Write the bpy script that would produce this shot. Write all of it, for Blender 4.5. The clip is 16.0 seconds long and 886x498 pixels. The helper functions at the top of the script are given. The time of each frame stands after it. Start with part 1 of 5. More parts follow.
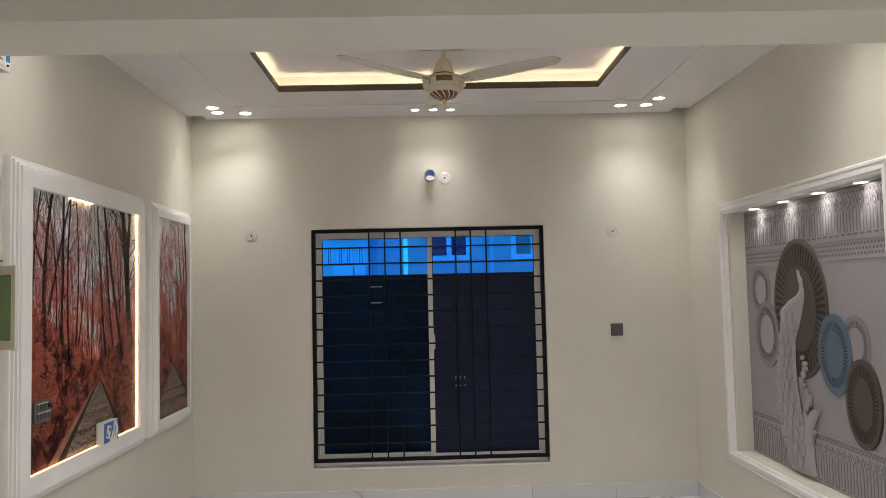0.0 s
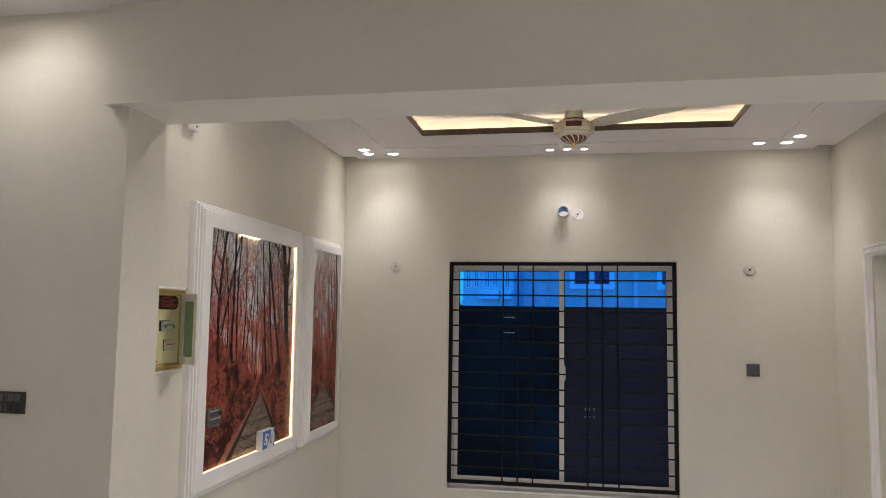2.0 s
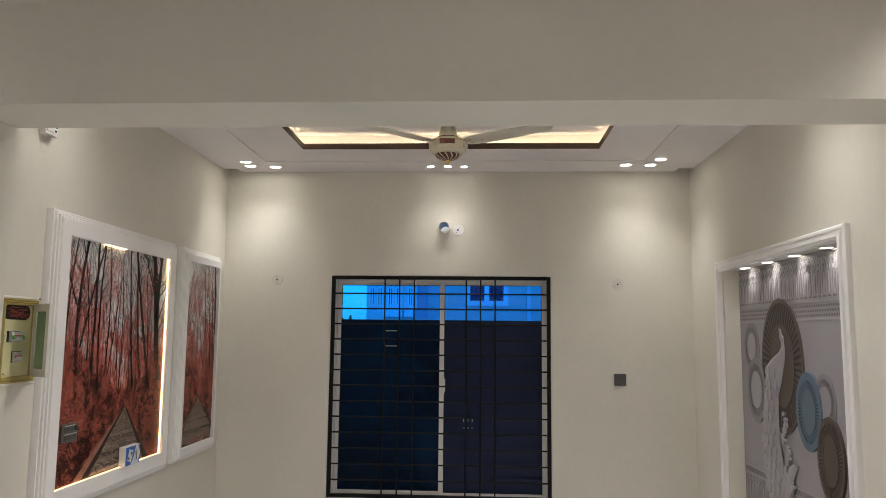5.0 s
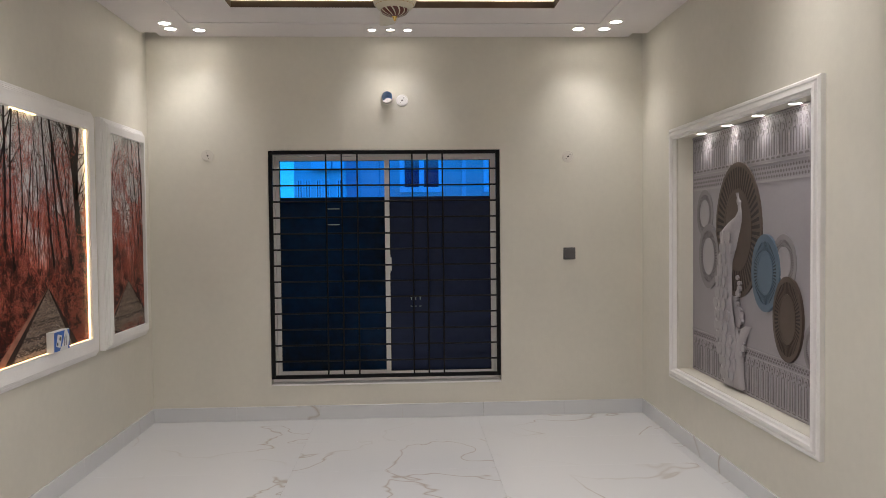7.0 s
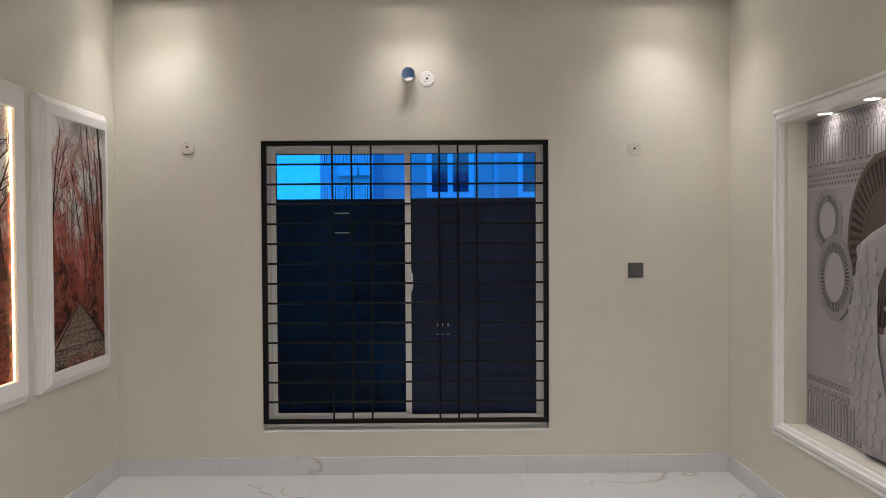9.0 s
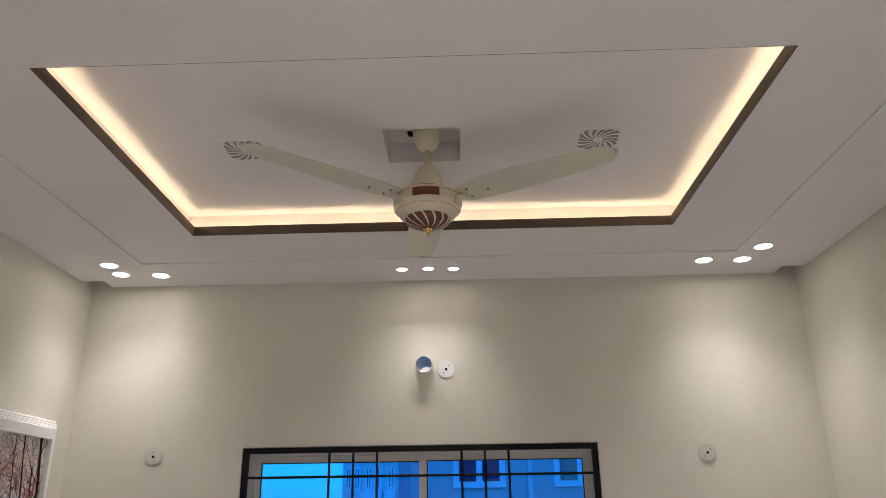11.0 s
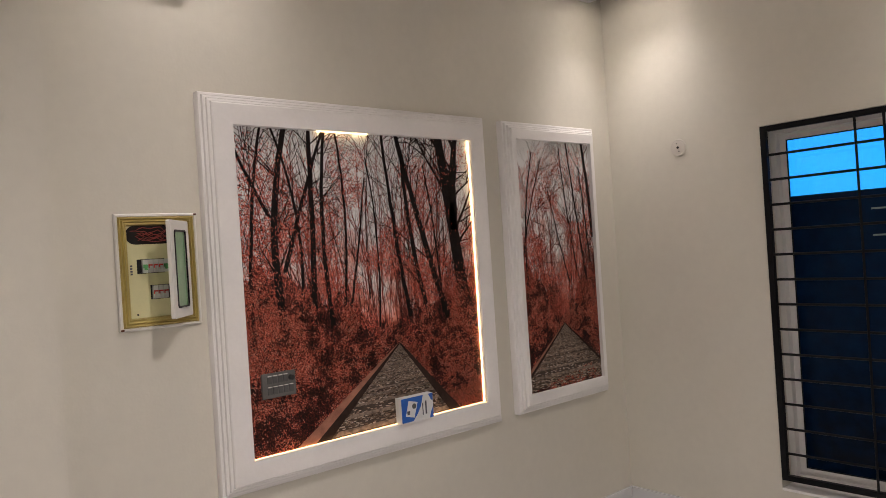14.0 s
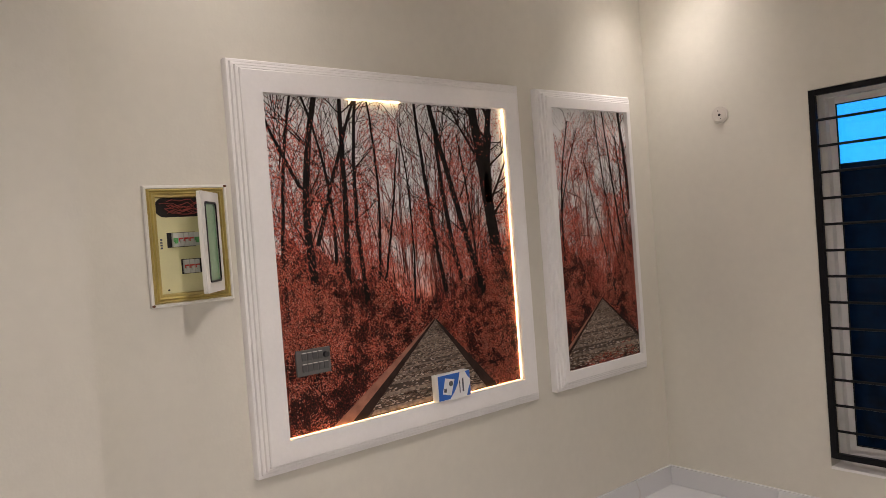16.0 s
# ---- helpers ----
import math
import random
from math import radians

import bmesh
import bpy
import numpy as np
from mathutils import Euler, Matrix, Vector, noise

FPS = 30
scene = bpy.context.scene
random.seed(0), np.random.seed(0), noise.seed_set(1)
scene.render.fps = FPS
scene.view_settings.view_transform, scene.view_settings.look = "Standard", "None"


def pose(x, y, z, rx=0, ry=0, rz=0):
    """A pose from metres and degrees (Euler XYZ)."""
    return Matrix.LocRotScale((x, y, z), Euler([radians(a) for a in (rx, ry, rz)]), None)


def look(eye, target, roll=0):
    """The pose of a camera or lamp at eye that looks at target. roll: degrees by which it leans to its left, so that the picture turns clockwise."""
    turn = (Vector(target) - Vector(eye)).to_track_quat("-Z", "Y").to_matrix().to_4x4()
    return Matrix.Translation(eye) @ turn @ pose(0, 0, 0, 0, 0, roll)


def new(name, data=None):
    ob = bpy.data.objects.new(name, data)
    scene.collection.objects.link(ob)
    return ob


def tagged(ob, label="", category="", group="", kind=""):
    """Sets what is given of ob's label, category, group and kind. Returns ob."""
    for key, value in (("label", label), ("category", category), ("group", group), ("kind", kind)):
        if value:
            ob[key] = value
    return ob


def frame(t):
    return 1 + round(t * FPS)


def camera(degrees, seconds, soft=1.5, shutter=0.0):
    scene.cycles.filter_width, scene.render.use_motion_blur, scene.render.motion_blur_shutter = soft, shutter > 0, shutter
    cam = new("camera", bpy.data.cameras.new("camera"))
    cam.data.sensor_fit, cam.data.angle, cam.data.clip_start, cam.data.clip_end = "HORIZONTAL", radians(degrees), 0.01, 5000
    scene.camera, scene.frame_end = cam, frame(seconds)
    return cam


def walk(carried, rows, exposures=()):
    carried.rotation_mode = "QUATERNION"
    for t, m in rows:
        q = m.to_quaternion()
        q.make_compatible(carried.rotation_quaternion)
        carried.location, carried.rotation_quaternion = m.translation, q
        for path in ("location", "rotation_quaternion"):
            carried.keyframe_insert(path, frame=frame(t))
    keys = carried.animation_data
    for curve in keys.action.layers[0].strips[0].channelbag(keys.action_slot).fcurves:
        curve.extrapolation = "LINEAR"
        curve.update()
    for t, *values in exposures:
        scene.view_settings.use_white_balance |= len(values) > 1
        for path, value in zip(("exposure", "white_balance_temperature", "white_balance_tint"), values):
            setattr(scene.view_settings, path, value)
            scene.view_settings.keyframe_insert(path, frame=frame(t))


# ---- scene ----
cam = camera(62.1, 16.0, soft=0.8)
PATH = [
    (0, (-0.117, -5.425, 1.532), (-0.071, -3.429, 1.645), -1.3),
    (0.5, (0.001, -5.588, 1.514), (-0.046, -3.59, 1.596), -1.1),
    (1, (0.08, -5.687, 1.532), (-0.006, -3.69, 1.604), -0.7),
    (1.5, (0.055, -5.7, 1.576), (-0.101, -3.713, 1.739), -0.3),
    (2, (0.013, -5.696, 1.588), (-0.341, -3.736, 1.765), 0.8),
    (2.5, (-0.008, -5.695, 1.589), (-0.483, -3.762, 1.781), 1.4),
    (3, (-0.008, -5.695, 1.589), (-0.515, -3.772, 1.802), 1.6),
    (3.5, (-0.005, -5.699, 1.587), (-0.529, -3.782, 1.817), 1.6),
    (4, (-0.009, -5.694, 1.589), (-0.499, -3.77, 1.829), 1.5),
    (4.5, (0.204, -5.753, 1.53), (-0.141, -3.801, 1.8), 1.3),
    (5, (0.216, -5.748, 1.549), (0.112, -3.764, 1.779), 0.6),
    (5.2, (0.217, -5.752, 1.549), (0.191, -3.759, 1.719), 0.3),
    (7.3, (0.055, -5.343, 1.391), (0.147, -3.346, 1.332), -0.6),
    (7.5, (0.051, -5.217, 1.378), (0.136, -3.22, 1.319), -0.7),
    (8, (0.066, -4.905, 1.392), (0.098, -2.907, 1.333), -0.8),
    (8.2, (0.06, -4.8, 1.393), (0.093, -2.801, 1.33), -0.8),
    (10.3, (0.145, -3.862, 1.61), (0.111, -1.904, 2.014), 0.4),
    (10.5, (0.129, -3.796, 1.643), (0.092, -1.876, 2.2), 0.1),
    (11, (0.122, -3.663, 1.67), (0.072, -1.785, 2.356), -0.8),
    (11.5, (0.228, -3.532, 1.642), (-0.036, -1.684, 2.359), -0.8),
    (12, (0.342, -3.412, 1.599), (-0.527, -1.715, 2.205), -2.9),
    (12.5, (0.372, -3.414, 1.583), (-0.856, -1.881, 1.957), -3.7),
    (13, (0.459, -3.499, 1.54), (-0.902, -2.042, 1.697), -3.7),
    (13.5, (0.564, -3.516, 1.513), (-0.899, -2.152, 1.547), -3.7),
    (14, (0.695, -3.484, 1.509), (-0.818, -2.176, 1.512), -3.7),
    (14.5, (0.799, -3.468, 1.498), (-0.728, -2.176, 1.484), -4.0),
    (15, (0.81, -3.465, 1.493), (-0.723, -2.18, 1.461), -4.2),
    (15.5, (0.751, -3.466, 1.478), (-0.791, -2.192, 1.438), -4.4),
    (16, (0.565, -3.471, 1.475), (-0.982, -2.204, 1.433), -4.3),
]
# exposure along the way
EXPOSURES = [(0.0, 1.08, 6500, 10), (1.5, 1.06, 6500, 11), (2.5, 1.0, 6500, 12), (3.5, 1.14, 6500, 12), (4.0, 1.16, 6500, 12), (5.0, 1.02, 6500, 9), (7.5, 1.04, 6500, 12), (8.2, 1.1, 6500, 12), (10.5, 1.05, 6500, 13), (11.5, 0.8, 6500, 13), (12.0, 0.74, 6600, 15), (12.5, 0.84, 6800, 17), (13.5, 0.9, 6800, 17), (14.5, 1.08, 6800, 17), (15.0, 1.15, 6800, 17), (16.0, 1.12, 6800, 17)]
walk(cam, [(t, look(eye, aim, lean)) for t, eye, aim, lean in PATH], EXPOSURES)

# ---- world, lamps ----
world = bpy.data.worlds.new("dusk")
world.use_nodes = True
scene.world = world
wn = world.node_tree
sky = wn.nodes.new("ShaderNodeTexSky")
sky.sky_type = "NISHITA"
sky.sun_disc = False
sky.sun_elevation = radians(22)
sky.sun_rotation = radians(180)
wn.links.new(sky.outputs["Color"], wn.nodes["Background"].inputs["Color"])
wn.nodes["Background"].inputs["Strength"].default_value = 0.15

# ---- materials ----
MATS = {}


def mat(name, color, rough=0.6, metal=0.0, vary=0.06, scale=6.0, bump=0.0, bscale=200.0, emit=0.0, coat=0.0, spec=0.5, stretch=(1, 1, 1)):
    """A painted, plastic or metal surface: two scales of tone, fine relief."""
    if name in MATS:
        return MATS[name]
    m = bpy.data.materials.new(name)
    m.use_nodes = True
    nt = m.node_tree
    b = nt.nodes["Principled BSDF"]
    b.inputs["Roughness"].default_value = rough
    b.inputs["Metallic"].default_value = metal
    b.inputs["Coat Weight"].default_value = coat
    b.inputs["Specular IOR Level"].default_value = spec
    tc = nt.nodes.new("ShaderNodeTexCoord")
    mp = nt.nodes.new("ShaderNodeMapping")
    mp.inputs["Scale"].default_value = stretch
    nt.links.new(tc.outputs["Object"], mp.inputs["Vector"])
    n1 = nt.nodes.new("ShaderNodeTexNoise")
    n1.inputs["Scale"].default_value = scale
    n1.inputs["Detail"].default_value = 5
    n2 = nt.nodes.new("ShaderNodeTexNoise")
    n2.inputs["Scale"].default_value = scale * 14
    n2.inputs["Detail"].default_value = 3
    for n in (n1, n2):
        nt.links.new(mp.outputs["Vector"], n.inputs["Vector"])
    add = nt.nodes.new("ShaderNodeMath")
    add.operation = "ADD"
    half = nt.nodes.new("ShaderNodeMath")
    half.operation = "MULTIPLY"
    half.inputs[1].default_value = 0.4
    nt.links.new(n2.outputs["Fac"], half.inputs[0])
    nt.links.new(n1.outputs["Fac"], add.inputs[0])
    nt.links.new(half.outputs[0], add.inputs[1])
    ramp = nt.nodes.new("ShaderNodeValToRGB")
    lo = [c * (1 - vary) for c in color[:3]]
    hi = [min(1, c * (1 + vary)) for c in color[:3]]
    ramp.color_ramp.elements[0].position, ramp.color_ramp.elements[0].color = 0.45, (*lo, 1)
    ramp.color_ramp.elements[1].position, ramp.color_ramp.elements[1].color = 0.95, (*hi, 1)
    nt.links.new(add.outputs[0], ramp.inputs["Fac"])
    nt.links.new(ramp.outputs["Color"], b.inputs["Base Color"])
    if bump:
        n3 = nt.nodes.new("ShaderNodeTexNoise")
        n3.inputs["Scale"].default_value = bscale
        n3.inputs["Detail"].default_value = 4
        nt.links.new(mp.outputs["Vector"], n3.inputs["Vector"])
        bp = nt.nodes.new("ShaderNodeBump")
        bp.inputs["Strength"].default_value = bump
        bp.inputs["Distance"].default_value = 0.004
        nt.links.new(n3.outputs["Fac"], bp.inputs["Height"])
        nt.links.new(bp.outputs["Normal"], b.inputs["Normal"])
    if emit:
        b.inputs["Emission Color"].default_value = (*color[:3], 1)
        b.inputs["Emission Strength"].default_value = emit
    MATS[name] = m
    return m


wall_paint = mat("wall_paint", (0.695, 0.664, 0.583), 0.62, vary=0.05, scale=1.6, bump=0.12, bscale=90)
ceiling_paint = mat("ceiling_paint", (0.78, 0.742, 0.738), 0.7, vary=0.03, scale=2.0, bump=0.08, bscale=70)
brown_trim = mat("brown_trim", (0.10, 0.065, 0.04), 0.5, vary=0.15, scale=8)
white_trim = mat("white_trim", (0.86, 0.84, 0.825), 0.45, vary=0.04, scale=5, bump=0.1, bscale=60)
black_iron = mat("black_iron", (0.0035, 0.0035, 0.0045), 0.45, 0.0, spec=0.22, vary=0.3, scale=30, bump=0.15)
white_alu = mat("white_alu", (0.72, 0.70, 0.68), 0.4, 0.0, vary=0.05, scale=8)
led_warm = mat("led_warm", (1.0, 0.74, 0.38), emit=3.6)
led_cove = mat("led_cove", (1.0, 0.84, 0.54), emit=8.5)
led_dim = mat("led_dim", (1.0, 0.62, 0.28), emit=2.6)
led_white = mat("led_white", (1.0, 0.95, 0.86), emit=12)


def marble(name, base, vein, scale, width, rough):
    m = bpy.data.materials.new(name)
    m.use_nodes = True
    nt = m.node_tree
    b = nt.nodes["Principled BSDF"]
    b.inputs["Roughness"].default_value = rough
    geo = nt.nodes.new("ShaderNodeTexCoord")
    info = nt.nodes.new("ShaderNodeObjectInfo")
    shift = nt.nodes.new("ShaderNodeVectorMath")
    shift.operation = "MULTIPLY_ADD"
    shift.inputs[1].default_value = (1, 1, 1)
    turn = nt.nodes.new("ShaderNodeMath")
    turn.operation = "MULTIPLY"
    turn.inputs[1].default_value = 37.0
    nt.links.new(info.outputs["Random"], turn.inputs[0])
    nt.links.new(geo.outputs["Object"], shift.inputs[0])
    nt.links.new(turn.outputs[0], shift.inputs[2])
    warp = nt.nodes.new("ShaderNodeTexNoise")
    warp.inputs["Scale"].default_value = scale
    warp.inputs["Detail"].default_value = 4
    warp.inputs["Distortion"].default_value = 0.35
    nt.links.new(shift.outputs[0], warp.inputs["Vector"])
    away = nt.nodes.new("ShaderNodeMath")
    away.operation = "SUBTRACT"
    away.inputs[1].default_value = 0.5
    nt.links.new(warp.outputs["Fac"], away.inputs[0])
    mag = nt.nodes.new("ShaderNodeMath")
    mag.operation = "ABSOLUTE"
    nt.links.new(away.outputs[0], mag.inputs[0])
    ramp = nt.nodes.new("ShaderNodeValToRGB")
    ramp.color_ramp.elements[0].position, ramp.color_ramp.elements[0].color = 0.0, (*vein, 1)
    ramp.color_ramp.elements[1].position, ramp.color_ramp.elements[1].color = width, (*base, 1)
    nt.links.new(mag.outputs[0], ramp.inputs["Fac"])
    thin = nt.nodes.new("ShaderNodeTexNoise")
    thin.inputs["Scale"].default_value = scale * 0.8
    nt.links.new(shift.outputs[0], thin.inputs["Vector"])
    gate = nt.nodes.new("ShaderNodeMapRange")
    gate.inputs["From Min"].default_value, gate.inputs["From Max"].default_value = 0.43, 0.55
    nt.links.new(thin.outputs["Fac"], gate.inputs["Value"])
    mix = nt.nodes.new("ShaderNodeMix")
    mix.data_type = "RGBA"
    mix.inputs["A"].default_value = (*base, 1)
    nt.links.new(gate.outputs["Result"], mix.inputs["Factor"])
    nt.links.new(ramp.outputs["Color"], mix.inputs["B"])
    nt.links.new(mix.outputs["Result"], b.inputs["Base Color"])
    MATS[name] = m
    return m


marble_floor = marble("marble_floor", (0.69, 0.695, 0.71), (0.50, 0.45, 0.41), 0.9, 0.0055, 0.05)
grout = mat("grout", (0.74, 0.73, 0.72), 0.5)


def scatter(name, colors, rough=0.55):
    """A print's ink or a loose mass: every island takes one of the colours."""
    m = bpy.data.materials.new(name)
    m.use_nodes = True
    nt = m.node_tree
    b = nt.nodes["Principled BSDF"]
    b.inputs["Roughness"].default_value = rough
    b.inputs["Specular IOR Level"].default_value = 0.15
    geo = nt.nodes.new("ShaderNodeNewGeometry")
    ramp = nt.nodes.new("ShaderNodeValToRGB")
    ramp.color_ramp.interpolation = "CONSTANT"
    els = ramp.color_ramp.elements
    while len(els) < len(colors):
        els.new(0.5)
    for i, c in enumerate(colors):
        els[i].position, els[i].color = i / len(colors), (*c, 1)
    nt.links.new(geo.outputs["Random Per Island"], ramp.inputs["Fac"])
    nt.links.new(ramp.outputs["Color"], b.inputs["Base Color"])
    return m


def pane(name, tint, gloss_rough=0.02, body=0.0):
    """Tinted glass: light passes with the tint, the surface mirrors by Fresnel."""
    m = bpy.data.materials.new(name)
    m.use_nodes = True
    nt = m.node_tree
    out = nt.nodes["Material Output"]
    nt.nodes.remove(nt.nodes["Principled BSDF"])
    clear = nt.nodes.new("ShaderNodeBsdfTransparent")
    clear.inputs["Color"].default_value = (*tint, 1)
    mirror = nt.nodes.new("ShaderNodeBsdfGlossy")
    mirror.inputs["Roughness"].default_value = gloss_rough
    fres = nt.nodes.new("ShaderNodeFresnel")
    fres.inputs["IOR"].default_value = 1.5
    mix = nt.nodes.new("ShaderNodeMixShader")
    nt.links.new(fres.outputs["Fac"], mix.inputs["Fac"])
    nt.links.new(clear.outputs[0], mix.inputs[1])
    nt.links.new(mirror.outputs[0], mix.inputs[2])
    nt.links.new(mix.outputs[0], out.inputs["Surface"])
    return m


def wood(name, dark, light, rough):
    m = bpy.data.materials.new(name)
    m.use_nodes = True
    nt = m.node_tree
    b = nt.nodes["Principled BSDF"]
    b.inputs["Roughness"].default_value = rough
    b.inputs["Specular IOR Level"].default_value = 0.22
    tc = nt.nodes.new("ShaderNodeTexCoord")
    mp = nt.nodes.new("ShaderNodeMapping")
    mp.inputs["Scale"].default_value = (26, 26, 1.6)
    n = nt.nodes.new("ShaderNodeTexNoise")
    n.inputs["Scale"].default_value = 3
    n.inputs["Detail"].default_value = 8
    n.inputs["Distortion"].default_value = 0.6
    ramp = nt.nodes.new("ShaderNodeValToRGB")
    ramp.color_ramp.elements[0].position, ramp.color_ramp.elements[0].color = 0.35, (*dark, 1)
    ramp.color_ramp.elements[1].position, ramp.color_ramp.elements[1].color = 0.7, (*light, 1)
    bp = nt.nodes.new("ShaderNodeBump")
    bp.inputs["Strength"].default_value = 0.15
    bp.inputs["Distance"].default_value = 0.002
    nt.links.new(tc.outputs["Object"], mp.inputs["Vector"])
    nt.links.new(mp.outputs["Vector"], n.inputs["Vector"])
    nt.links.new(n.outputs["Fac"], ramp.inputs["Fac"])
    nt.links.new(n.outputs["Fac"], bp.inputs["Height"])
    nt.links.new(bp.outputs["Normal"], b.inputs["Normal"])
    nt.links.new(ramp.outputs["Color"], b.inputs["Base Color"])
    return m


door_wood = wood("door_wood", (0.008, 0.0035, 0.002), (0.024, 0.010, 0.006), 0.40)
carved_wood = mat("carved_wood", (0.026, 0.012, 0.008), 0.34, vary=0.2, scale=20)
blue_glass = pane("blue_glass", (0.07, 0.50, 1.0))
cream_enamel = mat("cream_enamel", (0.66, 0.60, 0.46), 0.3, vary=0.04, scale=12, coat=0.3)
blade_paint = mat("blade_paint", (0.62, 0.58, 0.48), 0.35, vary=0.04, scale=9)
fan_brown = mat("fan_brown", (0.13, 0.03, 0.018), 0.3, vary=0.2, scale=20, coat=0.3)
gold = mat("gold", (0.75, 0.50, 0.16), 0.25, 1.0, vary=0.1, scale=20)
grey_plate = mat("grey_plate", (0.10, 0.098, 0.098), 0.35, vary=0.08, scale=20)
dark_plate = mat("dark_plate", (0.035, 0.035, 0.038), 0.3, vary=0.1, scale=20)
white_plastic = mat("white_plastic", (0.74, 0.72, 0.67), 0.35, vary=0.03, scale=20)
ivory_metal = mat("ivory_metal", (0.70, 0.66, 0.38), 0.4, vary=0.05, scale=14)
olive_gold = mat("olive_gold", (0.46, 0.36, 0.12), 0.38, 0.25, vary=0.15, scale=18)
black_hole = mat("black_hole", (0.01, 0.008, 0.007), 0.8)
red_wire = mat("red_wire", (0.30, 0.05, 0.04), 0.45, vary=0.3, scale=30)
red_switch = mat("red_switch", (0.55, 0.05, 0.04), 0.35)
green_switch = mat("green_switch", (0.10, 0.35, 0.12), 0.35)
breaker_grey = mat("breaker_grey", (0.55, 0.55, 0.52), 0.4)
green_window = mat("green_window", (0.24, 0.42, 0.23), 0.12, vary=0.15, scale=9, coat=0.5)
rust = mat("rust", (0.10, 0.035, 0.015), 0.85, vary=0.4, scale=60)
blue_print = mat("blue_print", (0.02, 0.12, 0.48), 0.35)
sleeve_sky_tint = mat("sleeve_sky_tint", (0.30, 0.56, 0.86), 0.35, vary=0.1, scale=20)
plate_paint = mat("plate_paint", (0.64, 0.60, 0.54), 0.4, vary=0.04, scale=20)
white_card = mat("white_card", (0.74, 0.74, 0.74), 0.4)
ink = mat("ink", (0.08, 0.08, 0.10), 0.5)
screen_blue = mat("screen_blue", (0.03, 0.25, 0.62), 0.15)
film_green = mat("film_green", (0.002, 0.014, 0.044), 0.10, vary=0.75, scale=1.3, spec=0.10)
film_violet = mat("film_violet", (0.018, 0.026, 0.060), 0.13, vary=0.25, scale=1.5, spec=0.12)

# ---- mesh helpers ----
def bm_box(bm, x0, x1, y0, y1, z0, z1, bevel=0.0):
    vs = [bm.verts.new((x, y, z)) for z in (z0, z1) for y in (y0, y1) for x in (x0, x1)]
    faces = [bm.faces.new([vs[i] for i in f]) for f in ((0, 2, 3, 1), (4, 5, 7, 6), (0, 1, 5, 4), (2, 6, 7, 3), (0, 4, 6, 2), (1, 3, 7, 5))]
    if bevel:
        edges = list({e for f in faces for e in f.edges})
        bmesh.ops.bevel(bm, geom=edges, offset=bevel, segments=2, affect="EDGES", profile=0.7)
    return vs


def bm_cyl(bm, r0, r1, depth, m=None, seg=24, caps=True):
    made = bmesh.ops.create_cone(bm, cap_ends=caps, segments=seg, radius1=r0, radius2=r1, depth=depth)
    if m is not None:
        bmesh.ops.transform(bm, matrix=m, verts=made["verts"])
    return made["verts"]


def bm_lathe(bm, profile, seg=32, m=None, caps=True):
    """Turn a profile of (radius, height) round z."""
    rings = []
    for r, z in profile:
        rings.append([bm.verts.new((r * math.cos(2 * math.pi * i / seg), r * math.sin(2 * math.pi * i / seg), z)) for i in range(seg)])
    for a, b in zip(rings, rings[1:]):
        for i in range(seg):
            j = (i + 1) % seg
            bm.faces.new((a[i], a[j], b[j], b[i]))
    if caps and profile[0][0] > 1e-4:
        bm.faces.new(list(reversed(rings[0])))
    if caps and profile[-1][0] > 1e-4:
        bm.faces.new(rings[-1])
    if m is not None:
        bmesh.ops.transform(bm, matrix=m, verts=[v for r in rings for v in r])


def mesh_of(name, bm, material, smooth=False):
    bmesh.ops.remove_doubles(bm, verts=bm.verts, dist=1e-6)
    bmesh.ops.recalc_face_normals(bm, faces=bm.faces)
    me = bpy.data.meshes.new(name)
    bm.to_mesh(me)
    bm.free()
    for m in material if isinstance(material, (list, tuple)) else [material]:
        me.materials.append(m)
    if smooth:
        me.polygons.foreach_set("use_smooth", [True] * len(me.polygons))
        me.set_sharp_from_angle(angle=radians(40))
    return me


def part(name, bm, material, parent=None, label="", smooth=False):
    ob = new(name, mesh_of(name, bm, material, smooth))
    if parent is not None:
        ob.parent = parent
    return tagged(ob, label)


def thing(name, place, label, category, group="", kind=""):
    ob = new(name)
    ob.empty_display_size = 0.1
    ob.matrix_world = place if isinstance(place, Matrix) else Matrix.Translation(place)
    return tagged(ob, label, category, group, kind)


def boxes(*dims, bevel=0.0):
    bm = bmesh.new()
    for d in dims:
        bm_box(bm, *d, bevel=bevel)
    return bm


def structure(name, bm, material, label, category):
    return tagged(part(name, bm, material), label, category, kind="structure")


def on_wall(side, x, y, z):
    """A pose on a wall: local x to the viewer's right, local y up, local z out of the wall."""
    across, out = {"W": ((0, 1, 0), (1, 0, 0)), "E": ((0, -1, 0), (-1, 0, 0)), "N": ((1, 0, 0), (0, -1, 0))}[side]
    m = Matrix((across, (0, 0, 1), out)).transposed().to_4x4()
    m.translation = (x, y, z)
    return m


def bm_poly(bm, pts, z0, z1=None):
    """A flat outline at height z0, or a plate from z0 to z1."""
    top = [bm.verts.new((x, y, z0 if z1 is None else z1)) for x, y in pts]
    bm.faces.new(top)
    if z1 is not None:
        low = [bm.verts.new((x, y, z0)) for x, y in pts]
        bm.faces.new(list(reversed(low)))
        for i in range(len(pts)):
            j = (i + 1) % len(pts)
            bm.faces.new((low[i], low[j], top[j], top[i]))


